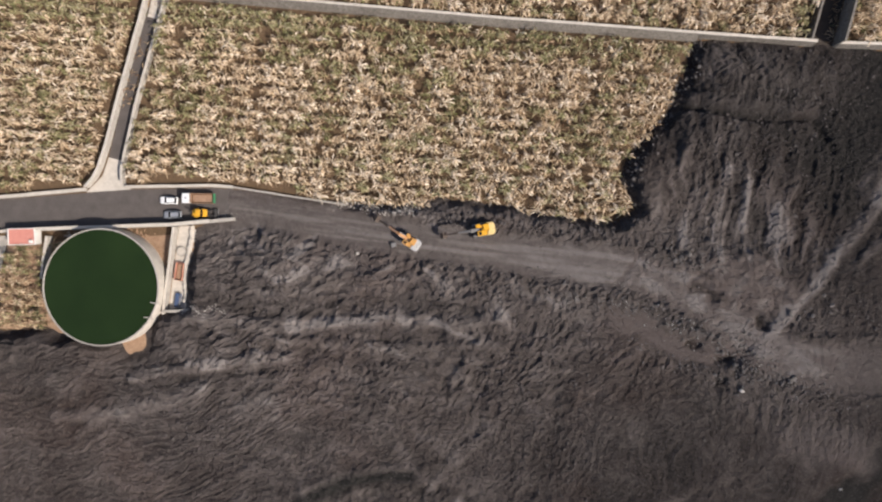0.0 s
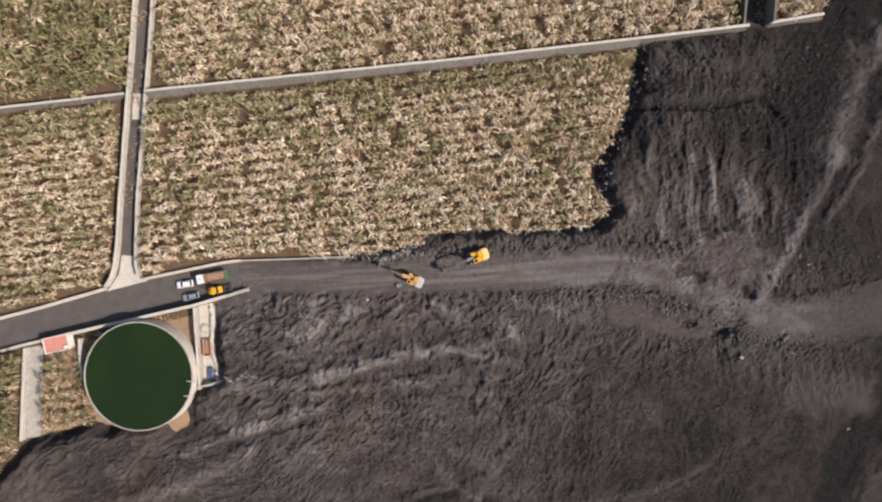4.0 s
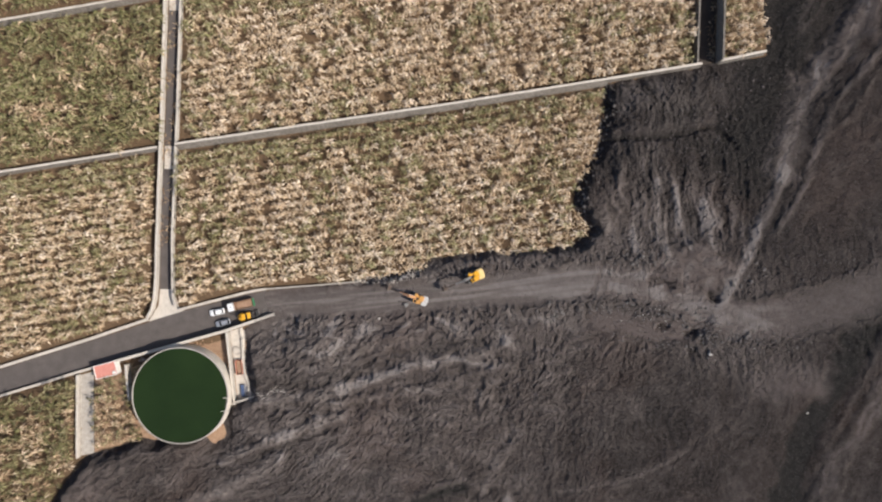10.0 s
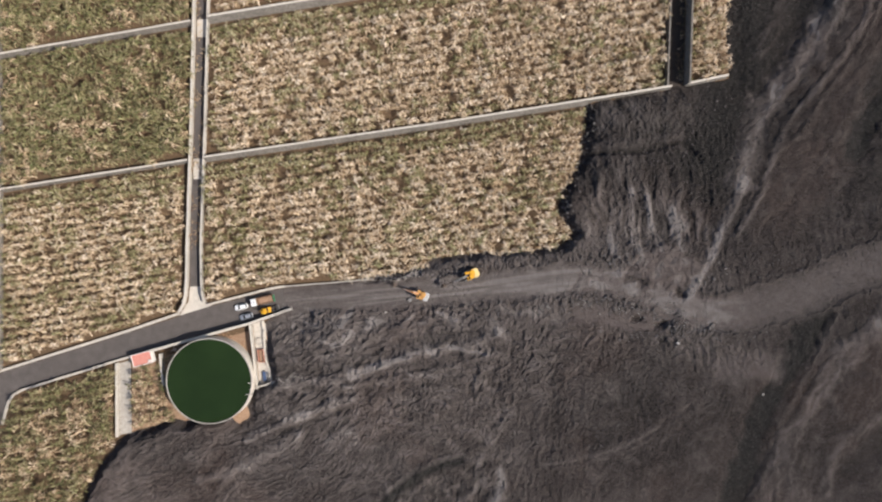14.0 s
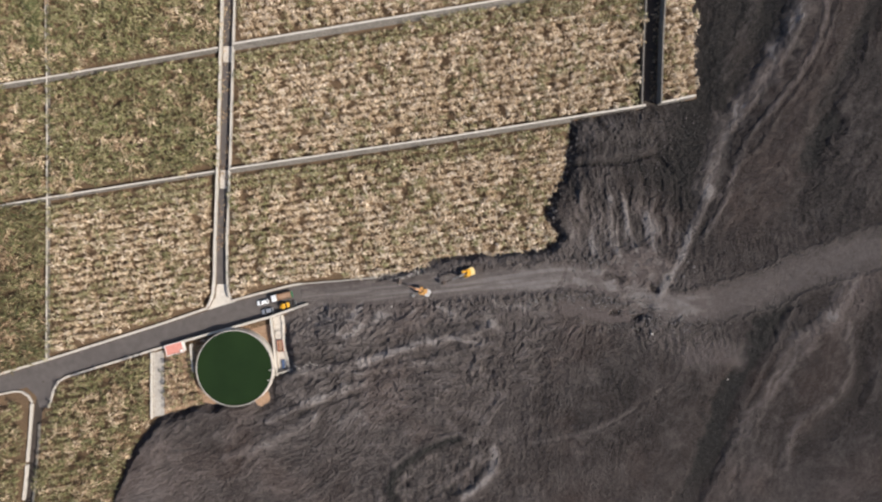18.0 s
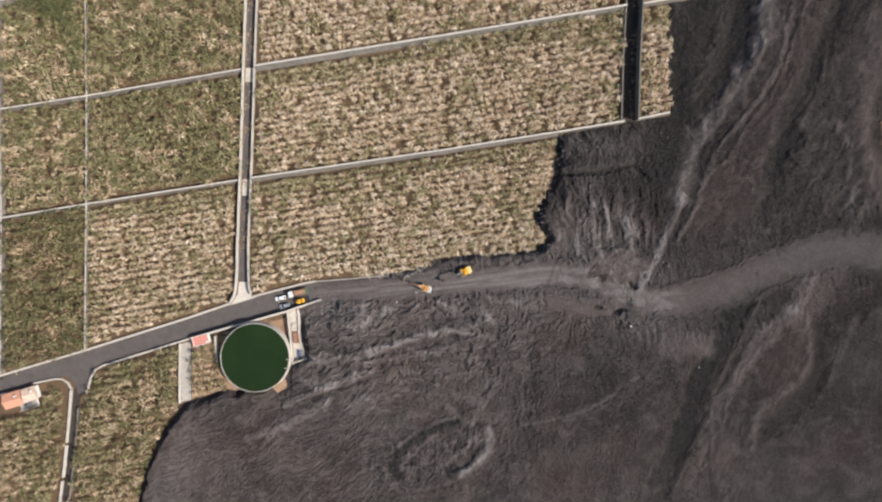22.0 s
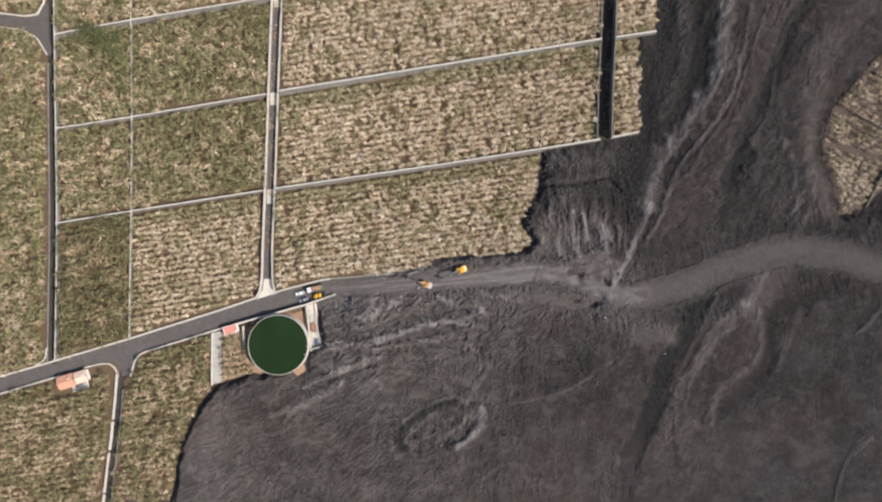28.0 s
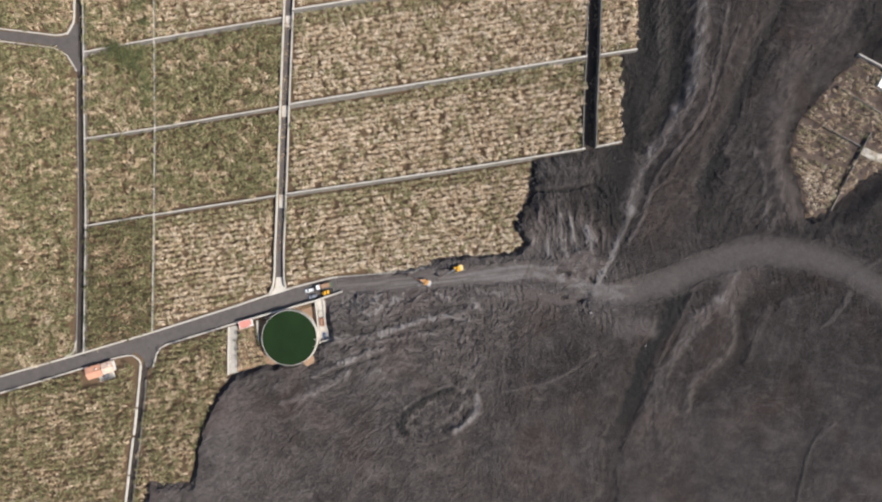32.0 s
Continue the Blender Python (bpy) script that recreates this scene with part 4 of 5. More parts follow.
def crop(name, outline, green, label, row=2.7, gap=1.85, turn=8.7, high=2.6, seed=0, leaves=20, litter=10, bare=0.0, pale=0.0, edge=None):
    """Rows of banana plants as one mesh; those near the edge line are kept for planting one by one."""
    leafy = green > 0.4
    if leafy:
        gap, leaves, litter = gap * 1.15, 22, min(litter, 5)
    rnd = np.random.RandomState(seed)
    o = np.array(outline, float)
    cx, cy = o.mean(0)
    reach = np.hypot(*(o - (cx, cy)).T).max() + 3
    a = radians(turn)
    gu, gv = np.meshgrid(np.arange(-reach, reach, gap), np.arange(-reach, reach, row))
    gu = gu + rnd.uniform(-0.75, 0.75, gu.shape)
    neat = leafy and cy < -50
    loose = 0.28 if neat else 0.75 if leafy else 0.46
    gv = gv + rnd.uniform(-loose, loose, gv.shape) + 0.7 * fbm(gu / 9, gv / 9, 2, seed + 5)
    x, y = cx + gu * math.cos(a) - gv * math.sin(a), cy + gu * math.sin(a) + gv * math.cos(a)
    tram = np.abs((gu + 400) % 20.6 - 10.3) < 0.45
    ok = inside(x, y, outline) & ~(tram & (rnd.rand(*x.shape) < 0.85)) & (rnd.rand(*x.shape) > 0.02) & (rnd.rand(*x.shape) > bare)
    x, y = x[ok], y[ok]
    if edge is not None:
        near_edge = line_dist(x, y, edge)[0] < 14.5
        singles.extend(zip(x[near_edge], y[near_edge]))
        x, y = x[~near_edge], y[~near_edge]
    n = len(x)
    patch = fbm(x / 16, y / 16, 3, seed + 3) + 0.4 * fbm(x / 4, y / 4, 2, seed + 4)
    rim = np.exp(-np.clip(line_dist(x, y, list(outline) + [outline[0]])[0] - 1.0, 0, None) / 3.5)
    top = ~inside(x - 7 * math.sin(a), y + 7 * math.cos(a), outline)
    lean = np.clip(0.84 * green + 1.0 * patch + 0.06 * rim + (0.85 - 0.002 * np.clip(x + 80, 0, 160)) * top, 0.02, 0.97)
    me = leaf_mesh(name, x, y, rnd, a, green, rnd.rand(n) < lean, high * (1.3 if leafy else 1), leaves, litter, pale, 1.2 if neat else 1.45 if leafy else 1.0)
    return tagged(new(name, me), label, "banana crop", "plantation plots", "stuff")


DRY, HALF, LUSH = "rows of withered tan banana plants", "rows of half-dry banana plants, tan and green", "rows of leafy green banana plants"
CROPS = [
    ([(-81.6, 28.0), (48, 47.2), (46.6, 40), (45, 29), (43, 24.6), (39, 17), (38.8, 11), (43.2, 4.4), (40, 1.8), (36, -0.8), (9.7, -3.4), (1.3, -4.2), (-5.4, -6.4), (-15.5, -9.2), (-25.6, -10.3), (-56, -12.2), (-81.6, -18.2)], 0.26, DRY),
    ([(-80.2, 32.0), (74.4, 55.2), (76.2, 100.6), (-79.0, 75.2)], 0.22, DRY),
    ([(-78.6, 79.6), (77.0, 104.6), (78.0, 150), (70, 149), (-77.2, 125.2)], 0.24, DRY),
    ([(-76.8, 129.6), (30, 146.6), (30, 151), (-76.2, 151)], 0.2, DRY),
    ([(82.6, 56.6), (96.2, 59), (95.4, 104), (84, 102.8)], 0.10, DRY),
    ([(84.4, 105.4), (103.6, 108.2), (104.6, 151), (85.6, 151)], 0.10, DRY),
    ([(-151.8, -40.8), (-93.2, -22.0), (-90.6, -17.4), (-89.8, 27.2), (-151.6, 17.4)], 0.26, DRY),
    ([(-187.6, -52.4), (-154, -42.6), (-153.2, 17.6), (-187.4, 11.8)], 0.95, LUSH),
    ([(-151.4, 20.6), (-87.6, 30.6), (-86.2, 73.8), (-151, 62.8)], 0.92, HALF),
    ([(-187.6, 14.8), (-153, 20.4), (-152.7, 62.8), (-187.9, 57.4)], 0.70, HALF),
    ([(-151.2, 66.6), (-85.9, 77.8), (-84.6, 120.6), (-151.4, 109.6)], 0.88, HALF),
    ([(-188, 60.8), (-152.9, 66.4), (-153, 109.8), (-188.4, 102.8)], 0.80, HALF),
    ([(-151.6, 113.8), (-84.2, 125), (-83.6, 151), (-151.8, 151)], 0.22, DRY),
    ([(-188.6, 106.8), (-153.2, 113.6), (-153.4, 151), (-189.2, 151)], 0.55, HALF),
    ([(-246, -68.6), (-195, -54.4), (-194.2, 60), (-194.6, 92), (-199.8, 102.8), (-206, 107.2), (-246, 111.6)], 0.82, HALF),
    ([(-246, 120.8), (-205, 116.2), (-200, 117), (-196.2, 122.6), (-195.8, 151), (-246, 151)], 0.6, HALF),
    ([(-148, -52), (-114, -42), (-113.7, -66.6), (-119.6, -74.6), (-124.4, -83.4), (-129.2, -98), (-131.6, -111), (-133.6, -122.6), (-156, -122.4), (-159, -141), (-163.2, -141), (-160.4, -108), (-157.6, -90), (-154.6, -68)], 0.68, HALF),
    ([(-246, -80.4), (-192, -64), (-190, -73), (-170, -68), (-168.4, -58), (-163.6, -58.4), (-162.2, -74), (-164.6, -90), (-167.2, -108), (-170.4, -141), (-246, -141)], 0.66, HALF),
    ([(-108, -42.6), (-98.4, -40), (-96.4, -50), (-93.4, -57), (-92, -60.4), (-101, -62.4), (-108, -64.6)], 0.3, DRY),
]
EDGE = [(-56, -13), (-25.6, -10.5), (-15.5, -9.2), (-5.4, -6.4), (1.3, -4.2), (9.7, -3.4), (36, -0.8), (40, 1.8)]
for k, (outline, g, text) in enumerate(CROPS):
    crop("banana_crop", outline, g, text, seed=100 + k, pale=-0.3 if g > 0.94 else 0.2 if g < 0.15 else 0.16 if k < 4 else 0.13 if k in (6, 12) else -0.10, edge=EDGE if k == 0 else None, turn=8.7 if outline[0][0] > -100 or outline[0][1] > 0 else 9.2)
EAST = [([(211, 91), (223.4, 101), (236, 93.4), (258, 86), (258, 70), (232, 74)], 0.06), ([(192.6, 70.4), (209.6, 89.6), (229, 74), (222, 60), (203, 64)], 0.04),
        ([(187.4, 53), (188.4, 62.6), (192, 68.6), (202, 65), (221, 56), (215, 46), (200, 51)], 0.10), ([(194.6, 26), (187.4, 50), (199, 48), (214, 43.6), (207.6, 24.4), (196, 19)], 0.03), ([(215, 42), (223, 56.6), (240, 48), (226, 41), (217.6, 33.6), (210.4, 27)], 0.06)]
EAST.append(([(224, 58.5), (230, 73), (258, 66), (258, 53), (234, 55.5)], 0.07))
for k, (outline, g) in enumerate(EAST):
    crop("banana_crop", outline, g, "ash-strewn withered banana plants on an island in the lava", seed=200 + k, turn=-30, bare=0.12 if k == 3 else 0.24, litter=8 if k == 3 else 4, leaves=14, pale=0.24 if k == 3 else 0.06)
verge = np.concatenate([resample([(p + s, q) for p, q in line], 0.9) for line, s in ((LANE[1:], -1.3), (LANE[1:], 1.35), (W_LANE[1:], 1.7), (R_LANE, 1.9))])
rnd_v = np.random.RandomState(401)
verge = verge[fbm(verge[:, 0] / 6, verge[:, 1] / 6, 2, 403) > 0.02] + 0.0
tagged(new("leaf_litter", leaf_mesh("leaf_litter", verge[:, 0], verge[:, 1], rnd_v, 1.5, 0.1, rnd_v.rand(len(verge)) < 0.1, 0.3, 0, 4, 0.1, 0.6)), "dry leaf litter blown along the lane edges", "litter", kind="stuff")
crop("weeds", [(-97, -39), (-88, -35), (-92, -38), (-95, -42), (-96, -55), (-99, -59), (-97.5, -45)], 0.15, "dry weeds and shrubs round the pond", row=1.5, gap=1.2, high=0.9, seed=301, bare=0.3, leaves=8, litter=4)
tagged(part("ash_soil", slab(EAST_PLOT, -0.1, 0.06), ash_mat), "dark ash-covered soil of the island plot", "ground", kind="structure")
tagged(part("house_yard", slab([(-190.5, -62.2), (-171, -57.2), (-169.6, -66.4), (-187, -73.4), (-191, -72)], -0.05, 0.05), soil_mat), "trodden dry earth round the farmhouse", "ground", kind="structure")
me_soil = slab([(-108.3, -41.6), (-97.6, -38.4), (-60.8, -27.2), (-60.4, -36), (-59.2, -46), (-65.6, -50), (-67.2, -58), (-67.8, -63.2), (-72, -63.6), (-94, -61), (-106, -63.4), (-108.4, -64.6)], -0.05, 0.05)
tagged(part("yard", me_soil, dry_soil), "dry orange-brown earth round the pond", "ground", kind="structure")
# ---- pond, huts and yard ----
PX, PY = -79.7, -45.7
pond = thing("round_pond", pose(PX, PY, 0), "round concrete irrigation pond full of dark green water", "water tank")


def ring_wall(r_in, r_out, foot, z0, z1, seg=96):
    bm = bmesh.new()
    rows = []
    for r, z in ((r_in, z0), (r_in, z1), (r_out, z1), (foot, z0)):
        rows.append([bm.verts.new((r * math.cos(2 * math.pi * i / seg), r * math.sin(2 * math.pi * i / seg), z)) for i in range(seg)])
    for a in range(4):
        p, q = rows[a], rows[(a + 1) % 4]
        for i in range(seg):
            bm.faces.new((p[i], p[(i + 1) % seg], q[(i + 1) % seg], q[i]))
    bmesh.ops.recalc_face_normals(bm, faces=bm.faces)
    return bm


part("tank_wall", ring_wall(14.32, 14.62, 14.8, -0.1, 5.0), pale_concrete, pond, "pale rendered concrete wall")
part("rim", ring_wall(14.3, 14.6, 14.6, 5.004, 5.1), concrete, pond)
part("water", tube(14.31, 4.7, z=2.5, seg=96), water_mat, pond, "dark green water")
for a in (-18, -2):
    part("inlet_pipe", tube(0.12, 2.4, 'X', 14.4 * math.cos(radians(a)), 14.4 * math.sin(radians(a)), 5.3), pale_concrete, pond)

tagged(part("ramp", slab([(-66.2, -26.8), (-62.8, -25.8), (-62.0, -36), (-60.2, -47), (-63.8, -48)], -0.05, 0.12), pale_concrete), "pale concrete ramp beside the pond", "pavement", kind="structure")
tagged(part("footpath", slab([(-112.6, -40.6), (-108.7, -39.6), (-108.6, -64.8), (-112.6, -65.6)], -0.05, 0.1), concrete), "cracked concrete footpath beside the plot", "pavement", kind="structure")
tagged(part("low_wall", profile_run([(-64.4, -48.4), (-58, -46.6), (-53, -46.2)], [(-0.4, 0), (0.4, 0), (0.3, 2.6), (-0.3, 2.6)], 1.5, 0.15, 3), concrete), "broken pale wall half buried in lava", "wall", kind="structure")
tagged(part("low_wall", profile_run([(-62.9, -25.8), (-62.3, -29), (-62.0, -36), (-61.4, -40), (-60.4, -43), (-59.8, -47)], [(-0.5, 0), (0.5, 0), (0.3, 0.8), (-0.3, 0.8)], 0.5, 0.13, 4), pale_concrete), "ragged pale wall along the lava edge", "wall", kind="structure")


def skip():
    ob = thing("skip_container", pose(-63.2, -37.8, 0.12, 0, 0, 96), "faded red open steel skip on the ramp", "container")
    part("floor_plate", box(4.4, 1.9, 0.12), red_paint, ob)
    for s in (-1, 1):
        part("side_panel", box(4.4, 0.1, 1.1, 0, s * 0.95, 0.1), red_paint, ob)
        part("end_panel", box(0.1, 1.9, 1.1, s * 2.2, 0, 0.1), red_paint, ob)
    part("rubble", box(4.0, 1.6, 0.5, 0, 0, 0.12, 0.2), rust_mat, ob)


skip()
ob = thing("pump_cover", pose(-64.0, -32.8, 0.1), "round concrete pump cover on the ramp", "manhole")
part("ring", ring_wall(1.0, 1.25, 1.25, 0, 0.5, 32), concrete, ob)
part("lid", tube(1.0, 0.2, z=0.25, seg=32), pale_concrete, ob)
ob = thing("water_trough", pose(-62.0, -45.0, 0.12, 0, 0, 96), "blue-grey metal trough on the ramp", "trough")
part("tub", box(3.6, 1.3, 0.8), blue_paint, ob)
part("edge_strip", box(3.8, 0.25, 0.1, 0, -0.6, 0.8), steel, ob)


def hut():
    ob = thing("pump_hut", pose(-103.5, -38.6, 0, 0, 0, 15), "small pump hut with flat red roof and white walls", "hut")
    for s in (-1, 1):
        part("wall", box(6.6, 0.2, 2.6, 0, s * 1.85, 0), white_wall, ob)
        part("wall", box(0.2, 3.5, 2.6, s * 3.2, 0, 0), white_wall, ob)
    part("roof", box(6.5, 3.9, 0.16, 0, 0, 2.6), roof_red, ob, "flat roof painted red")
    part("roof_step", box(1.5, 1.2, 0.12, 2.5, -1.3, 2.62), concrete, ob, "bare concrete corner of the roof")
    for s in (-1, 1):
        part("parapet", box(7.0, 0.22, 0.34, 0, s * 2.0, 2.58), white_wall, ob)
        part("parapet", box(0.22, 3.78, 0.34, s * 3.39, 0, 2.58), white_wall, ob)
    part("roof_box", box(0.9, 0.8, 0.5, 2.6, -1.3, 2.76), white_wall, ob)
    part("door", box(0.9, 0.08, 2.0, -1, -1.97, 0), green_paint, ob)


hut()


def gable(sx, sy, z, rise, over=0.3):
    bm = bmesh.new()
    x, y = sx / 2 + over, sy / 2 + over
    pts = [(-x, -y, z), (x, -y, z), (x, y, z), (-x, y, z), (-x, 0, z + rise), (x, 0, z + rise)]
    v = [bm.verts.new(p) for p in pts] + [bm.verts.new((p[0], p[1], p[2] - 0.15)) for p in pts]
    for f in ((0, 1, 5, 4), (2, 3, 4, 5), (0, 4, 3), (1, 2, 5), (6, 10, 11, 7), (8, 11, 10, 9), (6, 9, 10), (7, 11, 8), (0, 6, 7, 1), (2, 8, 9, 3), (1, 7, 8, 2), (3, 9, 6, 0)):
        bm.faces.new([v[i] for i in f])
    bmesh.ops.recalc_face_normals(bm, faces=bm.faces)
    return bm


def house(m, sx, sy, label, tile_mat):
    ob = thing("farmhouse", m, label, "house")
    for s in (-1, 1):
        part("wall", box(sx, 0.25, 2.9, 0, s * (sy / 2 - 0.12), 0), white_wall, ob)
        part("wall", box(0.25, sy - 0.5, 2.9, s * (sx / 2 - 0.12), 0, 0), white_wall, ob)
    roof = part("roof", gable(sx, sy, 2.95, 1.1), tile_mat, ob, "weathered orange clay tiles")
    n = int(sx / 0.55)
    slope = math.atan2(1.1, sy / 2 + 0.3)
    for i in range(n):
        for s in (-1, 1):
            bm = box((sx + 0.5) / n * 0.62, (sy / 2 + 0.28) / math.cos(slope), 0.09, bevel=0.02)
            part("tile_course", bm, tile_mat, roof, at=Matrix.Translation((-sx / 2 - 0.2 + (i + 0.5) * (sx + 0.4) / n, s * (sy / 4 + 0.15), 3.5)) @ Matrix.Rotation(-s * slope, 4, 'X') @ Matrix.Translation((0, 0, -0.02)))
    part("ridge", tube(0.14, sx + 0.6, 'X', 0, 0, 4.06), tile_mat, roof)
    part("chimney", box(0.6, 0.6, 1.2, sx * 0.28, sy * 0.2, 3.4), white_wall, ob)
    part("door", box(1.0, 0.08, 2.05, 0.5, -sy / 2 - 0.03, 0), green_paint, ob)
    for x in (-sx * 0.3, sx * 0.3):
        w = part("window", box(1.1, 0.08, 1.1, x, -sy / 2 - 0.03, 1.0), white_wall, ob)
        part("pane", box(0.9, 0.05, 0.9, x, -sy / 2 - 0.06, 1.1), glass_mat, w)
    return ob


house(pose(-183.6, -64.0, 0, 0, 0, 17), 7.6, 6.0, "small farmhouse with orange tile roof by the road", tile_mat)
house(pose(-176.3, -61.6, 0, 0, 0, 17), 5.4, 5.2, "lower annexe with bleached pale tile roof", pale_tile)
ob = thing("terrace", pose(-178.2, -66.6, 0, 0, 0, 17), "paved terrace with low white wall before the house", "terrace")
part("paving", box(8.2, 3.6, 0.2), concrete, ob)
part("parapet", box(8.2, 0.25, 0.9, 0, -1.8, 0), white_wall, ob)
part("parapet", box(0.25, 3.4, 0.9, 4.1, 0, 0), white_wall, ob)
part("table", box(1.6, 0.9, 0.75, -1, 0.3, 0.2), dark_metal, ob)
part("trellis", box(2.6, 2.0, 0.1, 1.6, 0.2, 2.2), steel, ob)
for sx, sy in ((0.4, -0.7), (2.8, -0.7), (0.4, 1.1), (2.8, 1.1)):
    part("post", box(0.1, 0.1, 2.1, sx, sy, 0.15, 0.01), dark_metal, ob)
ob = thing("white_shed", pose(236.5, 88, 0, 0, 0, -30), "white flat-roofed shed on the far plot", "shed")
for s in (-1, 1):
    part("wall", box(9, 0.2, 3, 0, s * 3.4, 0), white_wall, ob)
    part("wall", box(0.2, 6.6, 3, s * 4.4, 0, 0), white_wall, ob)
part("roof", box(9.4, 7.4, 0.2, 0, 0, 3), white_wall, ob)
for k, (a, b2, pale) in enumerate((((222, 104.5), (240, 95), 1), ((203, 66.5), (223, 55.6), 0), ((211, 87.5), (234, 73), 0), ((207, 21.5), (228.5, 63), 0))):
    wall("far_wall_%d" % (k + 1), [a, b2], 1.6, 0.7 if pale else 0.35, 0.2, 0.3, "pale plot wall beside the shed" if pale else "grey plot wall on the island in the lava", concrete if pale else block_mat, concrete if pale else block_mat)
tagged(part("far_lane", profile_run([(224, 54), (232, 50), (262, 44)], [(-2.2, -0.1), (2.2, -0.1), (2.2, 0.09), (-2.2, 0.09)], 3), pale_concrete), "pale concrete lane on the far plot", "road", kind="structure")


# ---- vehicles ----
def wheel(ob, x, y, r, w):
    tyre = part("wheel", tube(r, w, 'Y', x, y, r, 20), rubber, ob)
    part("rim", tube(r * 0.55, w + 0.03, 'Y', x, y, r, 14), steel, tyre)


def loft(sections, bm=None):
    """A hull through rectangles (x, half width, low, high)."""
    bm = bm or bmesh.new()
    rings = []
    for x, h, z0, z1 in sections:
        k = min(0.1, (z1 - z0) * 0.3)
        rings.append([bm.verts.new(p) for p in ((x, -h, z0), (x, h, z0), (x, h, z1 - k), (x, h - k, z1), (x, -h + k, z1), (x, -h, z1 - k))])
    for p, q in zip(rings, rings[1:]):
        for i in range(6):
            bm.faces.new((p[i], p[(i + 1) % 6], q[(i + 1) % 6], q[i]))
    bm.faces.new(rings[0][::-1])
    bm.faces.new(rings[-1])
    bmesh.ops.recalc_face_normals(bm, faces=bm.faces)
    return bm


def car(m, colour, label, name="car", cargo=False):
    ob = thing(name, m, label, name.replace("_", " "))
    part("body", loft([(-2.2, 0.78, 0.4, 0.85), (-2.05, 0.88, 0.3, 0.98), (0.9, 0.9, 0.28, 1.0), (1.9, 0.86, 0.3, 0.88), (2.2, 0.72, 0.4, 0.72)]), colour, ob)
    part("cabin", loft([(-2.05 if cargo else -1.7, 0.72, 0.95, 1.0), (-1.9 if cargo else -1.2, 0.68, 0.95, 1.72 if cargo else 1.45), (0.2, 0.68, 0.95, 1.72 if cargo else 1.47), (1.0, 0.74, 0.95, 1.0)]), glass_mat, ob)
    part("roof", loft([(-1.85 if cargo else -1.1, 0.6, 1.4, 1.76 if cargo else 1.5), (0.15, 0.62, 1.4, 1.76 if cargo else 1.51)]), colour, ob)
    for s in (-1, 1):
        for x in (-1.35, 1.35):
            wheel(ob, x, s * 0.8, 0.32, 0.22)
        part("headlight", box(0.1, 0.3, 0.14, 2.12, s * 0.55, 0.6), white_paint, ob)
        part("tail_light", box(0.08, 0.25, 0.16, -2.16, s * 0.6, 0.66), red_paint, ob)
        part("mirror", box(0.16, 0.2, 0.14, 0.75, s * 0.98, 0.95), colour, ob)
    part("windscreen", box(0.5, 1.2, 0.03, 0.65, 0, 1.3, 0, turn=Matrix.Rotation(radians(38), 4, 'Y')), glass_mat, ob)
    part("bumper", box(0.15, 1.5, 0.2, 2.16, 0, 0.38), dark_metal, ob)
    return ob


ob = thing("spare_bucket", pose(-11.8, -18.3, lava_z(-11.8, -18.3), 0, 0, 30), "pale steel digger bucket lying on the track", "bucket")
part("shell", beam((-0.5, 0, 0.35), (0.5, 0, 0.3), 1.1, 0.7, 0.8), steel, ob)
part("lip", box(0.15, 1.2, 0.08, 0.6, 0, 0.1), steel, ob)
car(pose(-70.0, -20.9, 0.06, 0, 0, 192), white_paint, "white hatchback parked on the road", cargo=True)
car(pose(-68.2, -24.2, 0.06, 0, 0, 195), silver, "grey-silver estate car parked by the wall", cargo=True)


def truck(m):
    ob = thing("tipper_truck", m, "white tipper truck with rusty load bed", "truck")
    part("chassis", box(7.6, 0.9, 0.3, -0.2, 0, 0.75), dark_metal, ob)
    cab = part("cab", loft([(-4.4, 1.1, 0.7, 2.1), (-4.2, 1.2, 0.6, 2.75), (-2.6, 1.2, 0.6, 2.8)]), white_paint, ob, "white cab")
    part("windscreen", box(0.06, 2.0, 0.8, -4.36, 0, 1.75), glass_mat, cab)
    part("roof_vent", box(0.5, 0.6, 0.1, -3.3, 0, 2.78), grey_paint, cab)
    bed = part("load_bed", box(5.6, 2.4, 0.15, 0.6, 0, 1.1), rust_mat, ob, "rusty steel load bed")
    for s in (-1, 1):
        part("side_board", box(5.6, 0.09, 0.9, 0.6, s * 1.2, 1.2), rust_mat, bed)
        for i in range(5):
            part("stiffener", box(0.1, 0.08, 0.85, -1.8 + i * 1.2, s * 1.28, 1.2), rust_mat, bed)
    part("head_board", box(0.1, 2.4, 1.3, -2.2, 0, 1.2), rust_mat, bed)
    part("tail_board", box(0.3, 2.4, 1.0, 3.5, 0, 1.1), green_paint, bed, "green tail board")
    part("gravel_load", box(5.2, 2.2, 0.45, 0.6, 0, 1.24, 0.2), rust_mat, bed)
    for s in (-1, 1):
        for x in (-3.5, 1.2, 2.5):
            wheel(ob, x, s * 1.02, 0.5, 0.34)


truck(pose(-61.9, -18.5, 0.06, 0, 0, 13))


rusty_boom = paint("faded_boom", (0.42, 0.20, 0.075), 0.6, amount=0.6)
rusty_steel = worn("rusty_steel", (0.06, 0.045, 0.036), (0.20, 0.15, 0.12), 2.0, 0.7, 0.3)
digger_grey = paint("counterweight_grey", (0.46, 0.45, 0.44), 0.5, 0.0, amount=0.7)


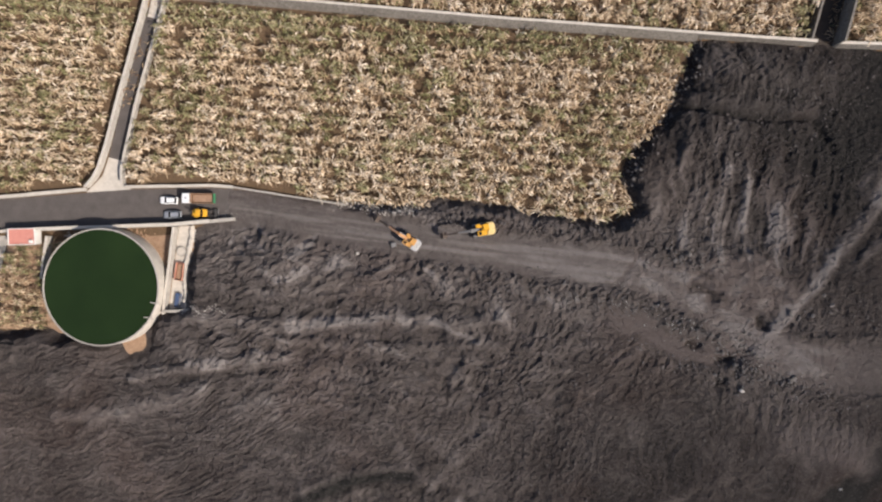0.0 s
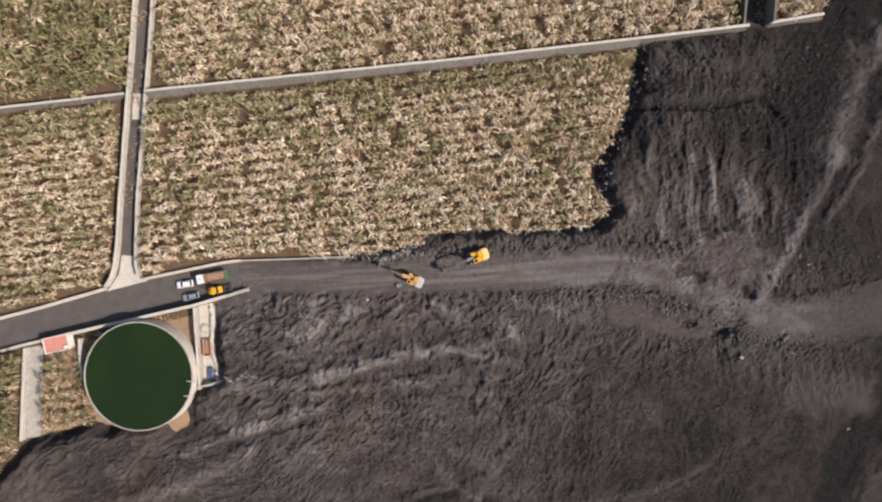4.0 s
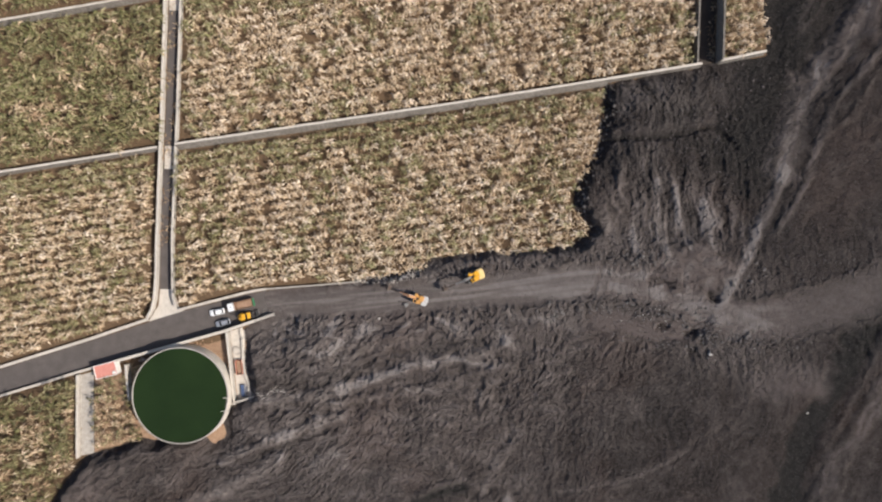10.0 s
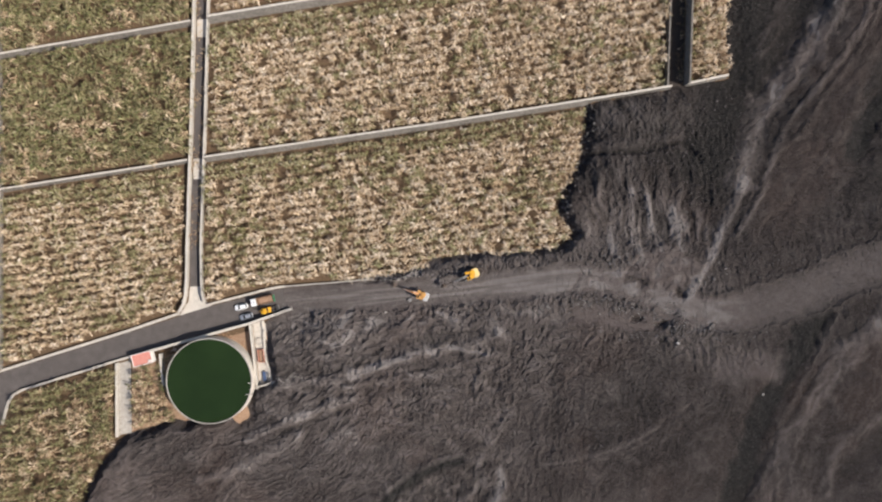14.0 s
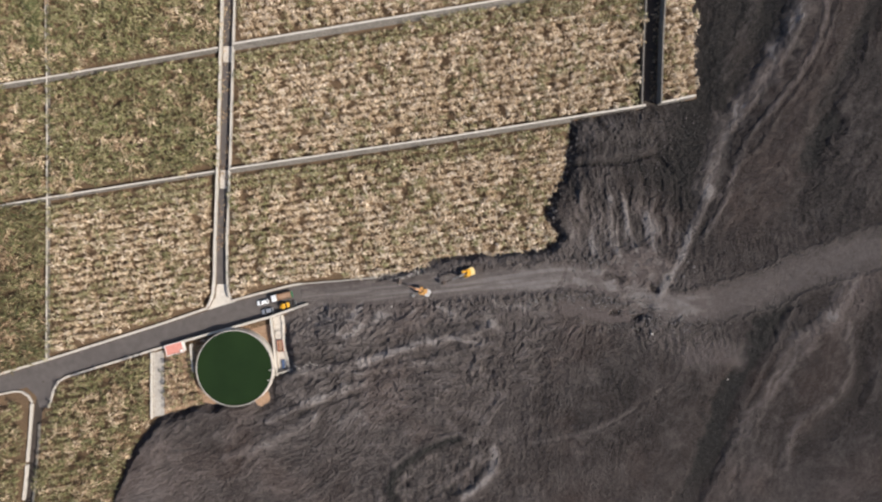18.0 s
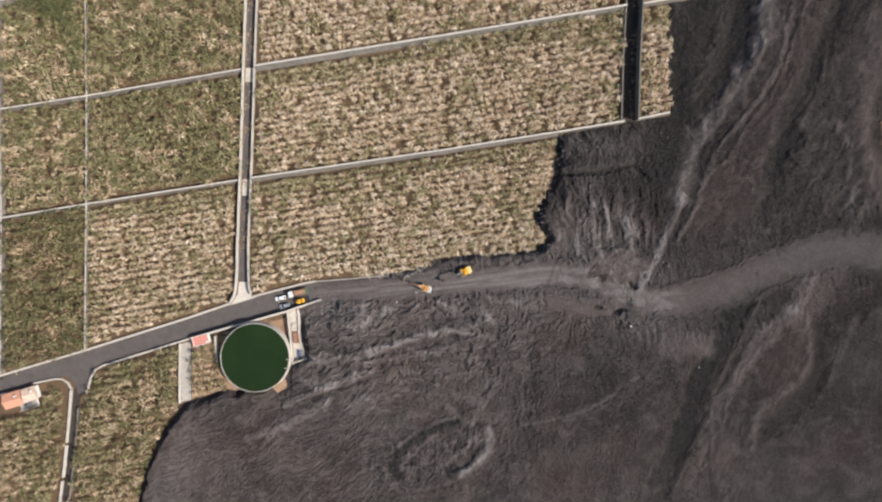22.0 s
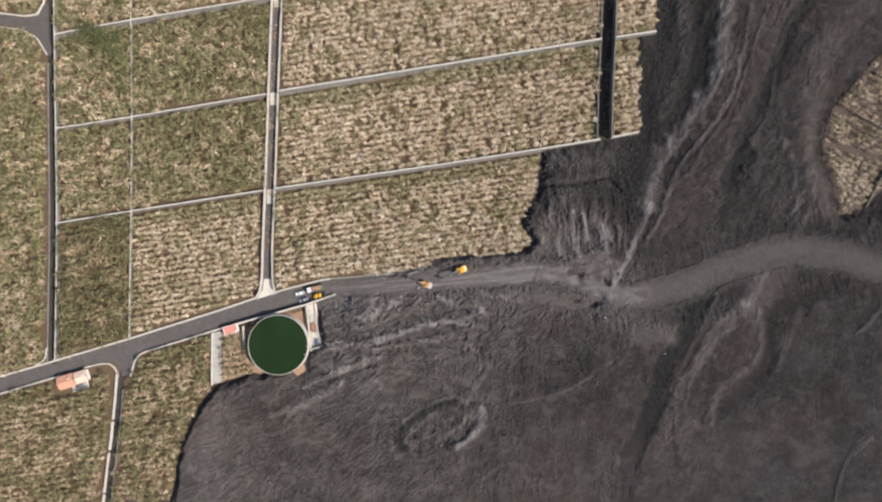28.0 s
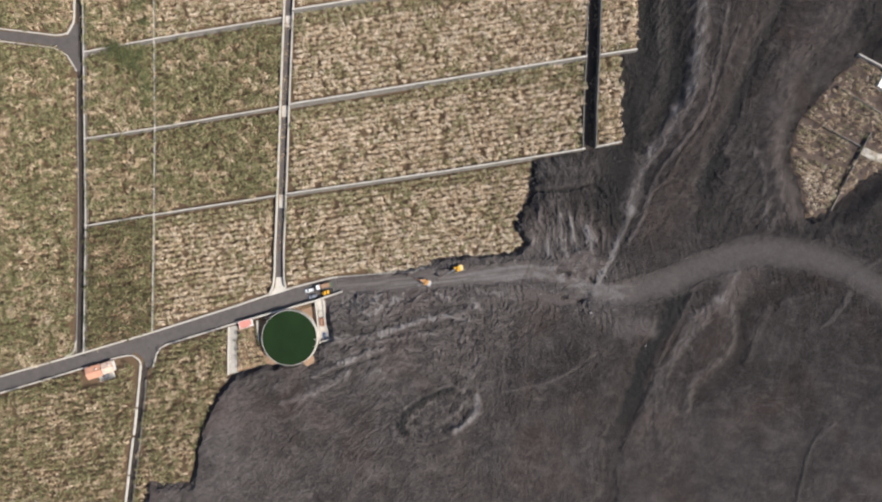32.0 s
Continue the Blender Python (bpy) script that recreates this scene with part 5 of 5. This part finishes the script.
def excavator(m, paint_mat, weight_mat, label, boom_mat, slew, arm):
    """A tracked digger; arm holds the boom's knee, the stick's end and the bucket's tip, as (out, up)."""
    ob = thing("excavator", m, label, "excavator")
    for s in (-1, 1):
        tr = part("track", loft([(-2.0, 0.3, 0.3, 0.62), (-1.7, 0.3, 0.02, 0.9), (1.7, 0.3, 0.02, 0.9), (2.0, 0.3, 0.3, 0.62)]), dark_metal, ob, "steel crawler track")
        tr.matrix_basis = Matrix.Translation((0, s * 1.15, 0))
        for i in range(13):
            part("shoe", box(0.2, 0.66, 0.05, -1.65 + i * 0.275, 0, 0.9, 0.01), steel, tr)
    part("undercarriage", box(2.0, 1.8, 0.5, 0, 0, 0.45), dark_metal, ob)
    part("turntable", tube(0.7, 0.3, z=1.05, seg=24), dark_metal, ob)
    turn = Matrix.Rotation(radians(slew), 4, 'Z')
    house_part = part("upper_body", box(3.1, 2.6, 0.95, -0.75, 0, 1.2, 0.1), paint_mat, ob, at=turn)
    part("counterweight", loft([(-3.1, 0.75, 1.2, 2.1), (-2.95, 1.1, 1.1, 2.3), (-2.6, 1.34, 1.1, 2.36), (-1.5, 1.38, 1.1, 2.4)]), weight_mat, house_part)
    part("engine_hood", box(1.3, 1.5, 0.42, -1.25, -0.35, 2.15, 0.08), paint_mat, house_part)
    part("grille", box(0.7, 0.8, 0.06, -1.2, -0.3, 2.44), dark_metal, house_part)
    part("exhaust", tube(0.08, 0.6, z=2.6, x=-1.6, y=0.5), dark_metal, house_part)
    cabin = part("cab", loft([(-0.5, 0.5, 1.2, 2.85), (0.5, 0.5, 1.2, 2.9), (0.95, 0.48, 1.2, 2.6)]), glass_mat, house_part)
    cabin.matrix_basis = Matrix.Translation((0.1, 0.78, 0))
    part("cab_roof", box(1.35, 1.0, 0.1, 0.05, 0, 2.88), paint_mat, cabin)
    part("walkway", box(1.6, 0.5, 0.06, -0.4, -1.2, 2.16), dark_metal, house_part)
    part("tool_box", box(0.9, 0.7, 0.5, 0.5, -0.9, 2.1), paint_mat, house_part)
    part("boom_pit", box(1.1, 0.7, 0.1, 0.3, -0.05, 2.14, 0.02), dark_metal, house_part)
    part("skylight", box(0.7, 0.6, 0.04, 0.15, 0, 2.98, 0.01), glass_mat, cabin)
    (kx, kz), (ex, ez), (bx, bz) = arm
    boom = part("boom", beam((0.3, -0.1, 1.8), (kx * 0.45, -0.1, kz * 0.98 + 0.35), 0.55, 0.75), boom_mat, house_part, "curved digging boom")
    part("boom_tip", beam((kx * 0.44, -0.1, kz * 0.98 + 0.35), (kx, -0.1, kz), 0.5, 0.7, 0.7), boom_mat, boom)
    part("boom_ram", beam((0.8, 0.25, 1.6), (kx * 0.45, 0.25, kz * 0.9), 0.18, 0.18), steel, boom)
    part("boom_ram", beam((0.8, -0.45, 1.6), (kx * 0.45, -0.45, kz * 0.9), 0.18, 0.18), steel, boom)
    stick = part("stick", beam((kx - 0.3, -0.1, kz + 0.4), (ex, -0.1, ez), 0.42, 0.6, 0.7), rusty_steel, house_part)
    part("stick_ram", beam((kx * 0.5, -0.1, kz + 0.9), (kx - 0.2, -0.1, kz + 0.5), 0.2, 0.2), steel, stick)
    bucket = part("bucket", beam((ex - 0.2, -0.1, ez), (bx, -0.1, bz), 1.3, 1.1, 0.8), rusty_steel, house_part, "worn dark steel bucket")
    for i in range(4):
        part("tooth", beam((bx, -0.6 + i * 0.33, bz), (bx - 0.15, -0.6 + i * 0.33, bz - 0.25), 0.1, 0.1), steel, bucket)
    return ob


excavator(pose(-8.4, -16.2, lava_z(-8.4, -16.2) - 0.03, 0, 0, 160) @ Matrix.Scale(1.06, 4), orange, digger_grey, "orange excavator with grey counterweight on the lava track", rusty_boom, 0, ((5.6, 3.4), (8.6, 2.0), (9.4, 0.9)))
excavator(pose(8.2, -9.6, lava_z(8.2, -9.6) - 0.03, 0, 0, 203) @ Matrix.Scale(1.12, 4), yellow, pale_yellow, "yellow excavator digging beside the lava track", steel, 0, ((5.2, 3.4), (8.0, 1.8), (8.6, 0.7)))


def backhoe(m):
    ob = thing("backhoe_loader", m, "yellow wheeled loader facing the lava", "loader")
    part("chassis", box(3.6, 1.1, 0.5, 0, 0, 0.6), dark_metal, ob)
    part("bonnet", loft([(0.3, 0.95, 0.9, 1.75), (1.25, 0.9, 0.9, 1.65), (1.4, 0.8, 0.95, 1.45)]), yellow, ob)
    part("rear_frame", box(1.5, 1.5, 0.9, -1.5, 0, 0.7, 0.08), yellow, ob)
    part("rear_arm", beam((-2.2, 0.2, 1.2), (-2.9, 0.3, 2.2), 0.3, 0.4), dark_metal, ob)
    cabin = part("cab", loft([(-1.0, 0.75, 1.0, 2.6), (0.3, 0.75, 1.0, 2.6), (0.5, 0.72, 1.0, 1.7)]), glass_mat, ob)
    part("cab_roof", box(1.25, 1.6, 0.14, -0.45, 0, 2.6, 0.05), yellow, cabin)
    part("beacon", tube(0.1, 0.16, z=2.8, x=-0.8, y=0.5), orange, cabin)
    for s in (-1, 1):
        wheel(ob, -1.2, s * 1.05, 0.78, 0.5)
        wheel(ob, 1.5, s * 0.9, 0.5, 0.36)
        part("fender", box(1.2, 0.36, 0.14, -1.1, s * 0.95, 1.52, 0.04), yellow, ob)
        part("lift_arm", beam((0.6, s * 0.62, 1.5), (3.1, s * 0.62, 0.7), 0.24, 0.34), dark_metal, ob)
    bucket = part("bucket", beam((3.0, 0, 0.5), (3.7, 0, 0.3), 2.3, 0.8), dark_metal, ob, "wide dark loading bucket")
    part("cutting_edge", box(0.25, 2.3, 0.06, 3.8, 0, 0.1), steel, bucket)
    return ob


backhoe(pose(-60.9, -22.0, 0.06, 0, 0, 12))


# ---- rocks ----
def rock_mesh(rnd, rows=2):
    """A rough block from a jittered, squashed icosahedron."""
    bm = bmesh.new()
    bmesh.ops.create_icosphere(bm, subdivisions=1, radius=1)
    for v in bm.verts:
        v.co *= rnd.uniform(0.35, 1.3)
        v.co.z *= 0.7
    return bm


rock_mat = worn("basalt_blocks", (0.06, 0.053, 0.050), (0.20, 0.18, 0.168), 0.8, 0.9, fine=4.0, relief=0.1)
rnd = random.Random(7)
protos = []
for k in range(6):
    bm = rock_mesh(rnd)
    bm.verts.ensure_lookup_table()
    co = np.array([v.co[:] for v in bm.verts])
    fa = np.array([[v.index for v in f.verts] for f in bm.faces])
    protos.append((co, fa))
    bm.free()


block_dark = worn("clinker_blocks", (0.05, 0.043, 0.041), (0.14, 0.12, 0.112), 0.8, 0.95, fine=4.0, relief=0.1)


def rubble(name, label, count, line, wide, small, large, seed, material=block_dark):
    r = np.random.RandomState(seed)
    p = resample(line, 0.5)
    q = p[r.randint(0, len(p), count)] + r.normal(0, wide, (count, 2))
    if wide > 5:
        q = q[line_dist(q[:, 0], q[:, 1], curve(TRACK))[0] > 6]
    z = np.maximum(lava_height(q[:, 0], q[:, 1])[0], 0.05)
    verts, faces, n = [], [], 0
    for (x, y), zz in zip(q, z):
        co, fa = protos[r.randint(6)]
        s = small + (large - small) * r.rand() ** 3
        a = r.rand() * 6.28
        c0 = co * s * r.uniform(0.75, 1.25, 3)
        verts.append(np.stack([x + c0[:, 0] * math.cos(a) - c0[:, 1] * math.sin(a), y + c0[:, 0] * math.sin(a) + c0[:, 1] * math.cos(a), zz + s * 0.3 + c0[:, 2]], -1))
        faces.append(fa + n)
        n += len(co)
    return tagged(new(name, mesh_from(name, np.concatenate(verts), np.concatenate(faces), material)), label, "rocks", kind="stuff")


rubble("rubble", "grey basalt blocks heaped along the track berm", 420, [(5, -21), (35, -19.5), (48, -19)], 2.4, 0.08, 0.42, 1, rock_mat)
rubble("rubble", "grey basalt blocks between the two tracks", 420, [(46, -18.5), (60, -19.6), (74, -21), (82, -25), (92, -27.5), (104, -29.5)], 2.0, 0.08, 0.5, 2, rock_mat)
rubble("rubble", "small blocks at the foot of the lava front", 260, [(48, -6), (56, -5), (66, -4)], 1.8, 0.08, 0.45, 3, rock_mat)
rubble("rubble", "dark lava blocks along the crop edge", 360, [(-26, -12), (-5, -8.6), (10, -6), (38, -3.4), (44, 3)], 1.0, 0.15, 0.7, 4)
rubble("rubble", "broken lava blocks on the old flow", 300, [(-50, -30), (0, -28), (40, -30), (60, -45), (0, -50), (-50, -60)], 9.0, 0.12, 0.6, 5)
rubble("rubble", "loose clinker below the lava front", 500, [(46, 44), (60, 30), (75, 45), (90, 50), (70, 15), (55, 10)], 7.0, 0.12, 0.5, 6)
rubble("rubble", "broken lava blocks on the old flow", 1100, [(-50, -32), (-10, -30), (30, -34), (40, -50), (-20, -46), (-60, -66), (0, -70), (50, -66)], 9.0, 0.12, 0.5, 9)
rubble("rubble", "loose clinker beside the upper track", 320, [(100, -10), (125, -6), (150, 4)], 2.4, 0.12, 0.55, 8)
rubble("rubble", "grey basalt blocks at the edge of the lower pad", 170, [(50, -27.5), (62, -29.5), (74, -30), (84, -29)], 1.5, 0.08, 0.42, 21, rock_mat)
rubble("rubble", "coarse blocks dumped beside the hollows", 120, [(70, -20), (78, -24), (80, -30)], 1.6, 0.12, 0.55, 22, rock_mat)
block_meshes = []
for co, fa in protos:
    block_meshes.append(mesh_from("basalt_block", co, fa, rock_mat))
rnd = random.Random(31)
for k in range(60):
    (ax, ay), (bx, by) = rnd.choice((((64, -22), (78, -27)), ((48, -18), (62, -20)), ((72, -28), (92, -27)), ((49, -6), (60, -5)), ((30, -19), (46, -18)), ((84, -12), (96, -8))))
    u = rnd.random()
    x, y, size = ax + (bx - ax) * u + rnd.gauss(0, 1.3), ay + (by - ay) * u + rnd.gauss(0, 1.3), rnd.uniform(0.4, 0.85)
    ob = new("basalt_block", block_meshes[k % 6])
    ob.matrix_basis = pose(x, y, lava_z(x, y) + size * 0.25, 0, 0, rnd.uniform(0, 360)) @ Matrix.Diagonal((size, size * rnd.uniform(0.6, 1), size * 0.8, 1))
    tagged(ob, "large angular grey basalt block beside the track", "rock", "basalt blocks by the track")
ashy_rock = worn("ashy_block", (0.13, 0.12, 0.11), (0.50, 0.48, 0.45), 0.9, 0.9)
pale_rock = worn("pale_block", (0.34, 0.305, 0.27), (0.60, 0.555, 0.50), 0.8, 0.9)
rubble("rubble", "dark clinker blocks at the foot of the lava front", 320, [(44, 4), (40.5, 12), (41, 18), (45, 25), (47, 32), (48.6, 42), (50, 49)], 1.1, 0.12, 0.6, 29, rock_mat)
rubble("rubble", "ashy grey pebbles between the two tracks", 220, [(40, -18), (52, -20), (66, -22), (80, -26), (94, -28)], 2.2, 0.06, 0.3, 30, ashy_rock)
rubble("plaster_rubble", "whitish broken plaster and block along the crop edge", 700, [(-28.5, -11.6), (-22.3, -10.7), (-17.9, -10.3), (-13.5, -10.2), (-8, -8.4)], 0.7, 0.08, 0.30, 23, pale_rock)
rubble("plaster_rubble", "whitish rubble between road wall and pond", 160, [(-94, -36.2), (-89.6, -35.2), (-85.4, -32.8)], 0.7, 0.08, 0.4, 26, pale_rock)
rubble("earth_spoil", "reddish clods of dry earth beside the pond", 240, [(-78, -30.6), (-73, -31), (-69.4, -33), (-67.8, -37)], 0.8, 0.08, 0.4, 27, dry_soil)
rubble("plaster_rubble", "whitish broken concrete along the ramp edge", 260, [(-62.0, -27), (-61.6, -36), (-60.4, -43), (-59.4, -47)], 0.35, 0.07, 0.36, 28, pale_rock)
rubble("plaster_rubble", "whitish rubble pushed up by the loader", 70, [(-56.1, -22.0), (-54.2, -21.2), (-51.7, -20.4)], 0.6, 0.05, 0.2, 24, ashy_rock)
rubble("plaster_rubble", "whitish rubble of a wall broken by the lava", 150, [(-59.1, -47.4), (-57.1, -44.5), (-54.8, -46.5), (-51.6, -43.8), (-47.6, -45.1)], 0.4, 0.05, 0.24, 25, pale_rock)
for k, (x, y, s) in enumerate(((78.6, -32.4, 0.6), (-20.0, -22.5, 0.55), (108, -50, 0.5))):
    bm = rock_mesh(rnd)
    bmesh.ops.scale(bm, vec=(s, s * 0.8, s), verts=bm.verts)
    tagged(part("boulder", bm, pale_rock, at=Matrix.Translation((x, y, lava_z(x, y) + s * 0.3))), "pale loose boulder on the dark lava", "rock")


# ---- trees at the plot corner ----
def tree(m, r, high, seed, label):
    ob = thing("tree", m, label, "tree", "trees at the plot wall")
    rn = np.random.RandomState(seed)
    bm = tube(0.22, high * 0.6, z=high * 0.3, r2=0.12, seg=9)
    for k in range(6):
        a = rn.rand() * 6.28
        beam((0, 0, high * rn.uniform(0.3, 0.55)), (r * 0.6 * math.cos(a), r * 0.6 * math.sin(a), high * rn.uniform(0.6, 0.85)), 0.16, 0.16, 0.4, bm)
    part("trunk", bm, bark_mat, ob)
    n = int(420 * r)
    clump = rn.normal(0, 0.5, (14, 3)) * (r, r, high * 0.22) + (0, 0, high * 0.75)
    q = clump[rn.randint(0, 14, n)] + rn.normal(0, 0.28, (n, 3)) * (r, r, high * 0.3)
    u, v = rn.normal(0, 1, (n, 3)), rn.normal(0, 1, (n, 3))
    u /= np.linalg.norm(u, axis=1)[:, None]
    v -= (v * u).sum(1)[:, None] * u
    v /= np.linalg.norm(v, axis=1)[:, None]
    ln, wd = rn.uniform(0.2, 0.5, (n, 1)), rn.uniform(0.1, 0.22, (n, 1))
    verts = np.concatenate([q - u * ln, q + v * wd, q + u * ln, q - v * wd])
    i = np.arange(n)
    crown = new("crown", mesh_from("crown", verts, np.stack([i, i + n, i + 2 * n, i + 3 * n], -1), shrub_mat))
    crown.parent = ob


for k, (x, y, r, h) in enumerate(((-171.5, 107, 4.2, 6), (-166, 103, 4.4, 5.5), (-161.5, 98.5, 3.8, 5), (-167, 98, 2.6, 4), (-157, 93, 3.0, 4.5), (-156, 86, 2.6, 4), (-158.5, 104, 3.2, 4.5), (-156, 78, 2.2, 3.6), (-156, 121, 2.6, 4), (-158, 132, 2.6, 4))):
    tree(pose(x, y, 0), r, h, k, "bushy green tree among the banana plants")


# ---- single banana plants along the track ----
rnd = random.Random(11)
prng = np.random.RandomState(12)
crowns = []
for k in range(14):
    g = k % 4 == 3
    crowns.append((leaf_mesh("crown", np.zeros(1), np.zeros(1), prng, radians(8.7), 0.3, np.array([g]), 2.3, 18, 11, 0.22), g))
bm = tube(0.16, 2.2, z=1.1, seg=7, r2=0.1)
stem_mesh = bpy.data.meshes.new("stem")
bm.to_mesh(stem_mesh)
bm.free()
stem_mesh.materials.append(bark_mat)
for x, y in singles[:330]:
    crown_mesh, g = crowns[rnd.randrange(14)]
    ob = thing("banana_plant", pose(x, y, 0, 0, 0, rnd.choice((0, 180)) + rnd.uniform(-12, 12)), "leafy green banana plant beside the lava track" if g else "withered tan banana plant beside the lava track", "banana plant", "banana plants along the track")
    new("crown", crown_mesh).parent = ob
    new("stem", stem_mesh).parent = ob
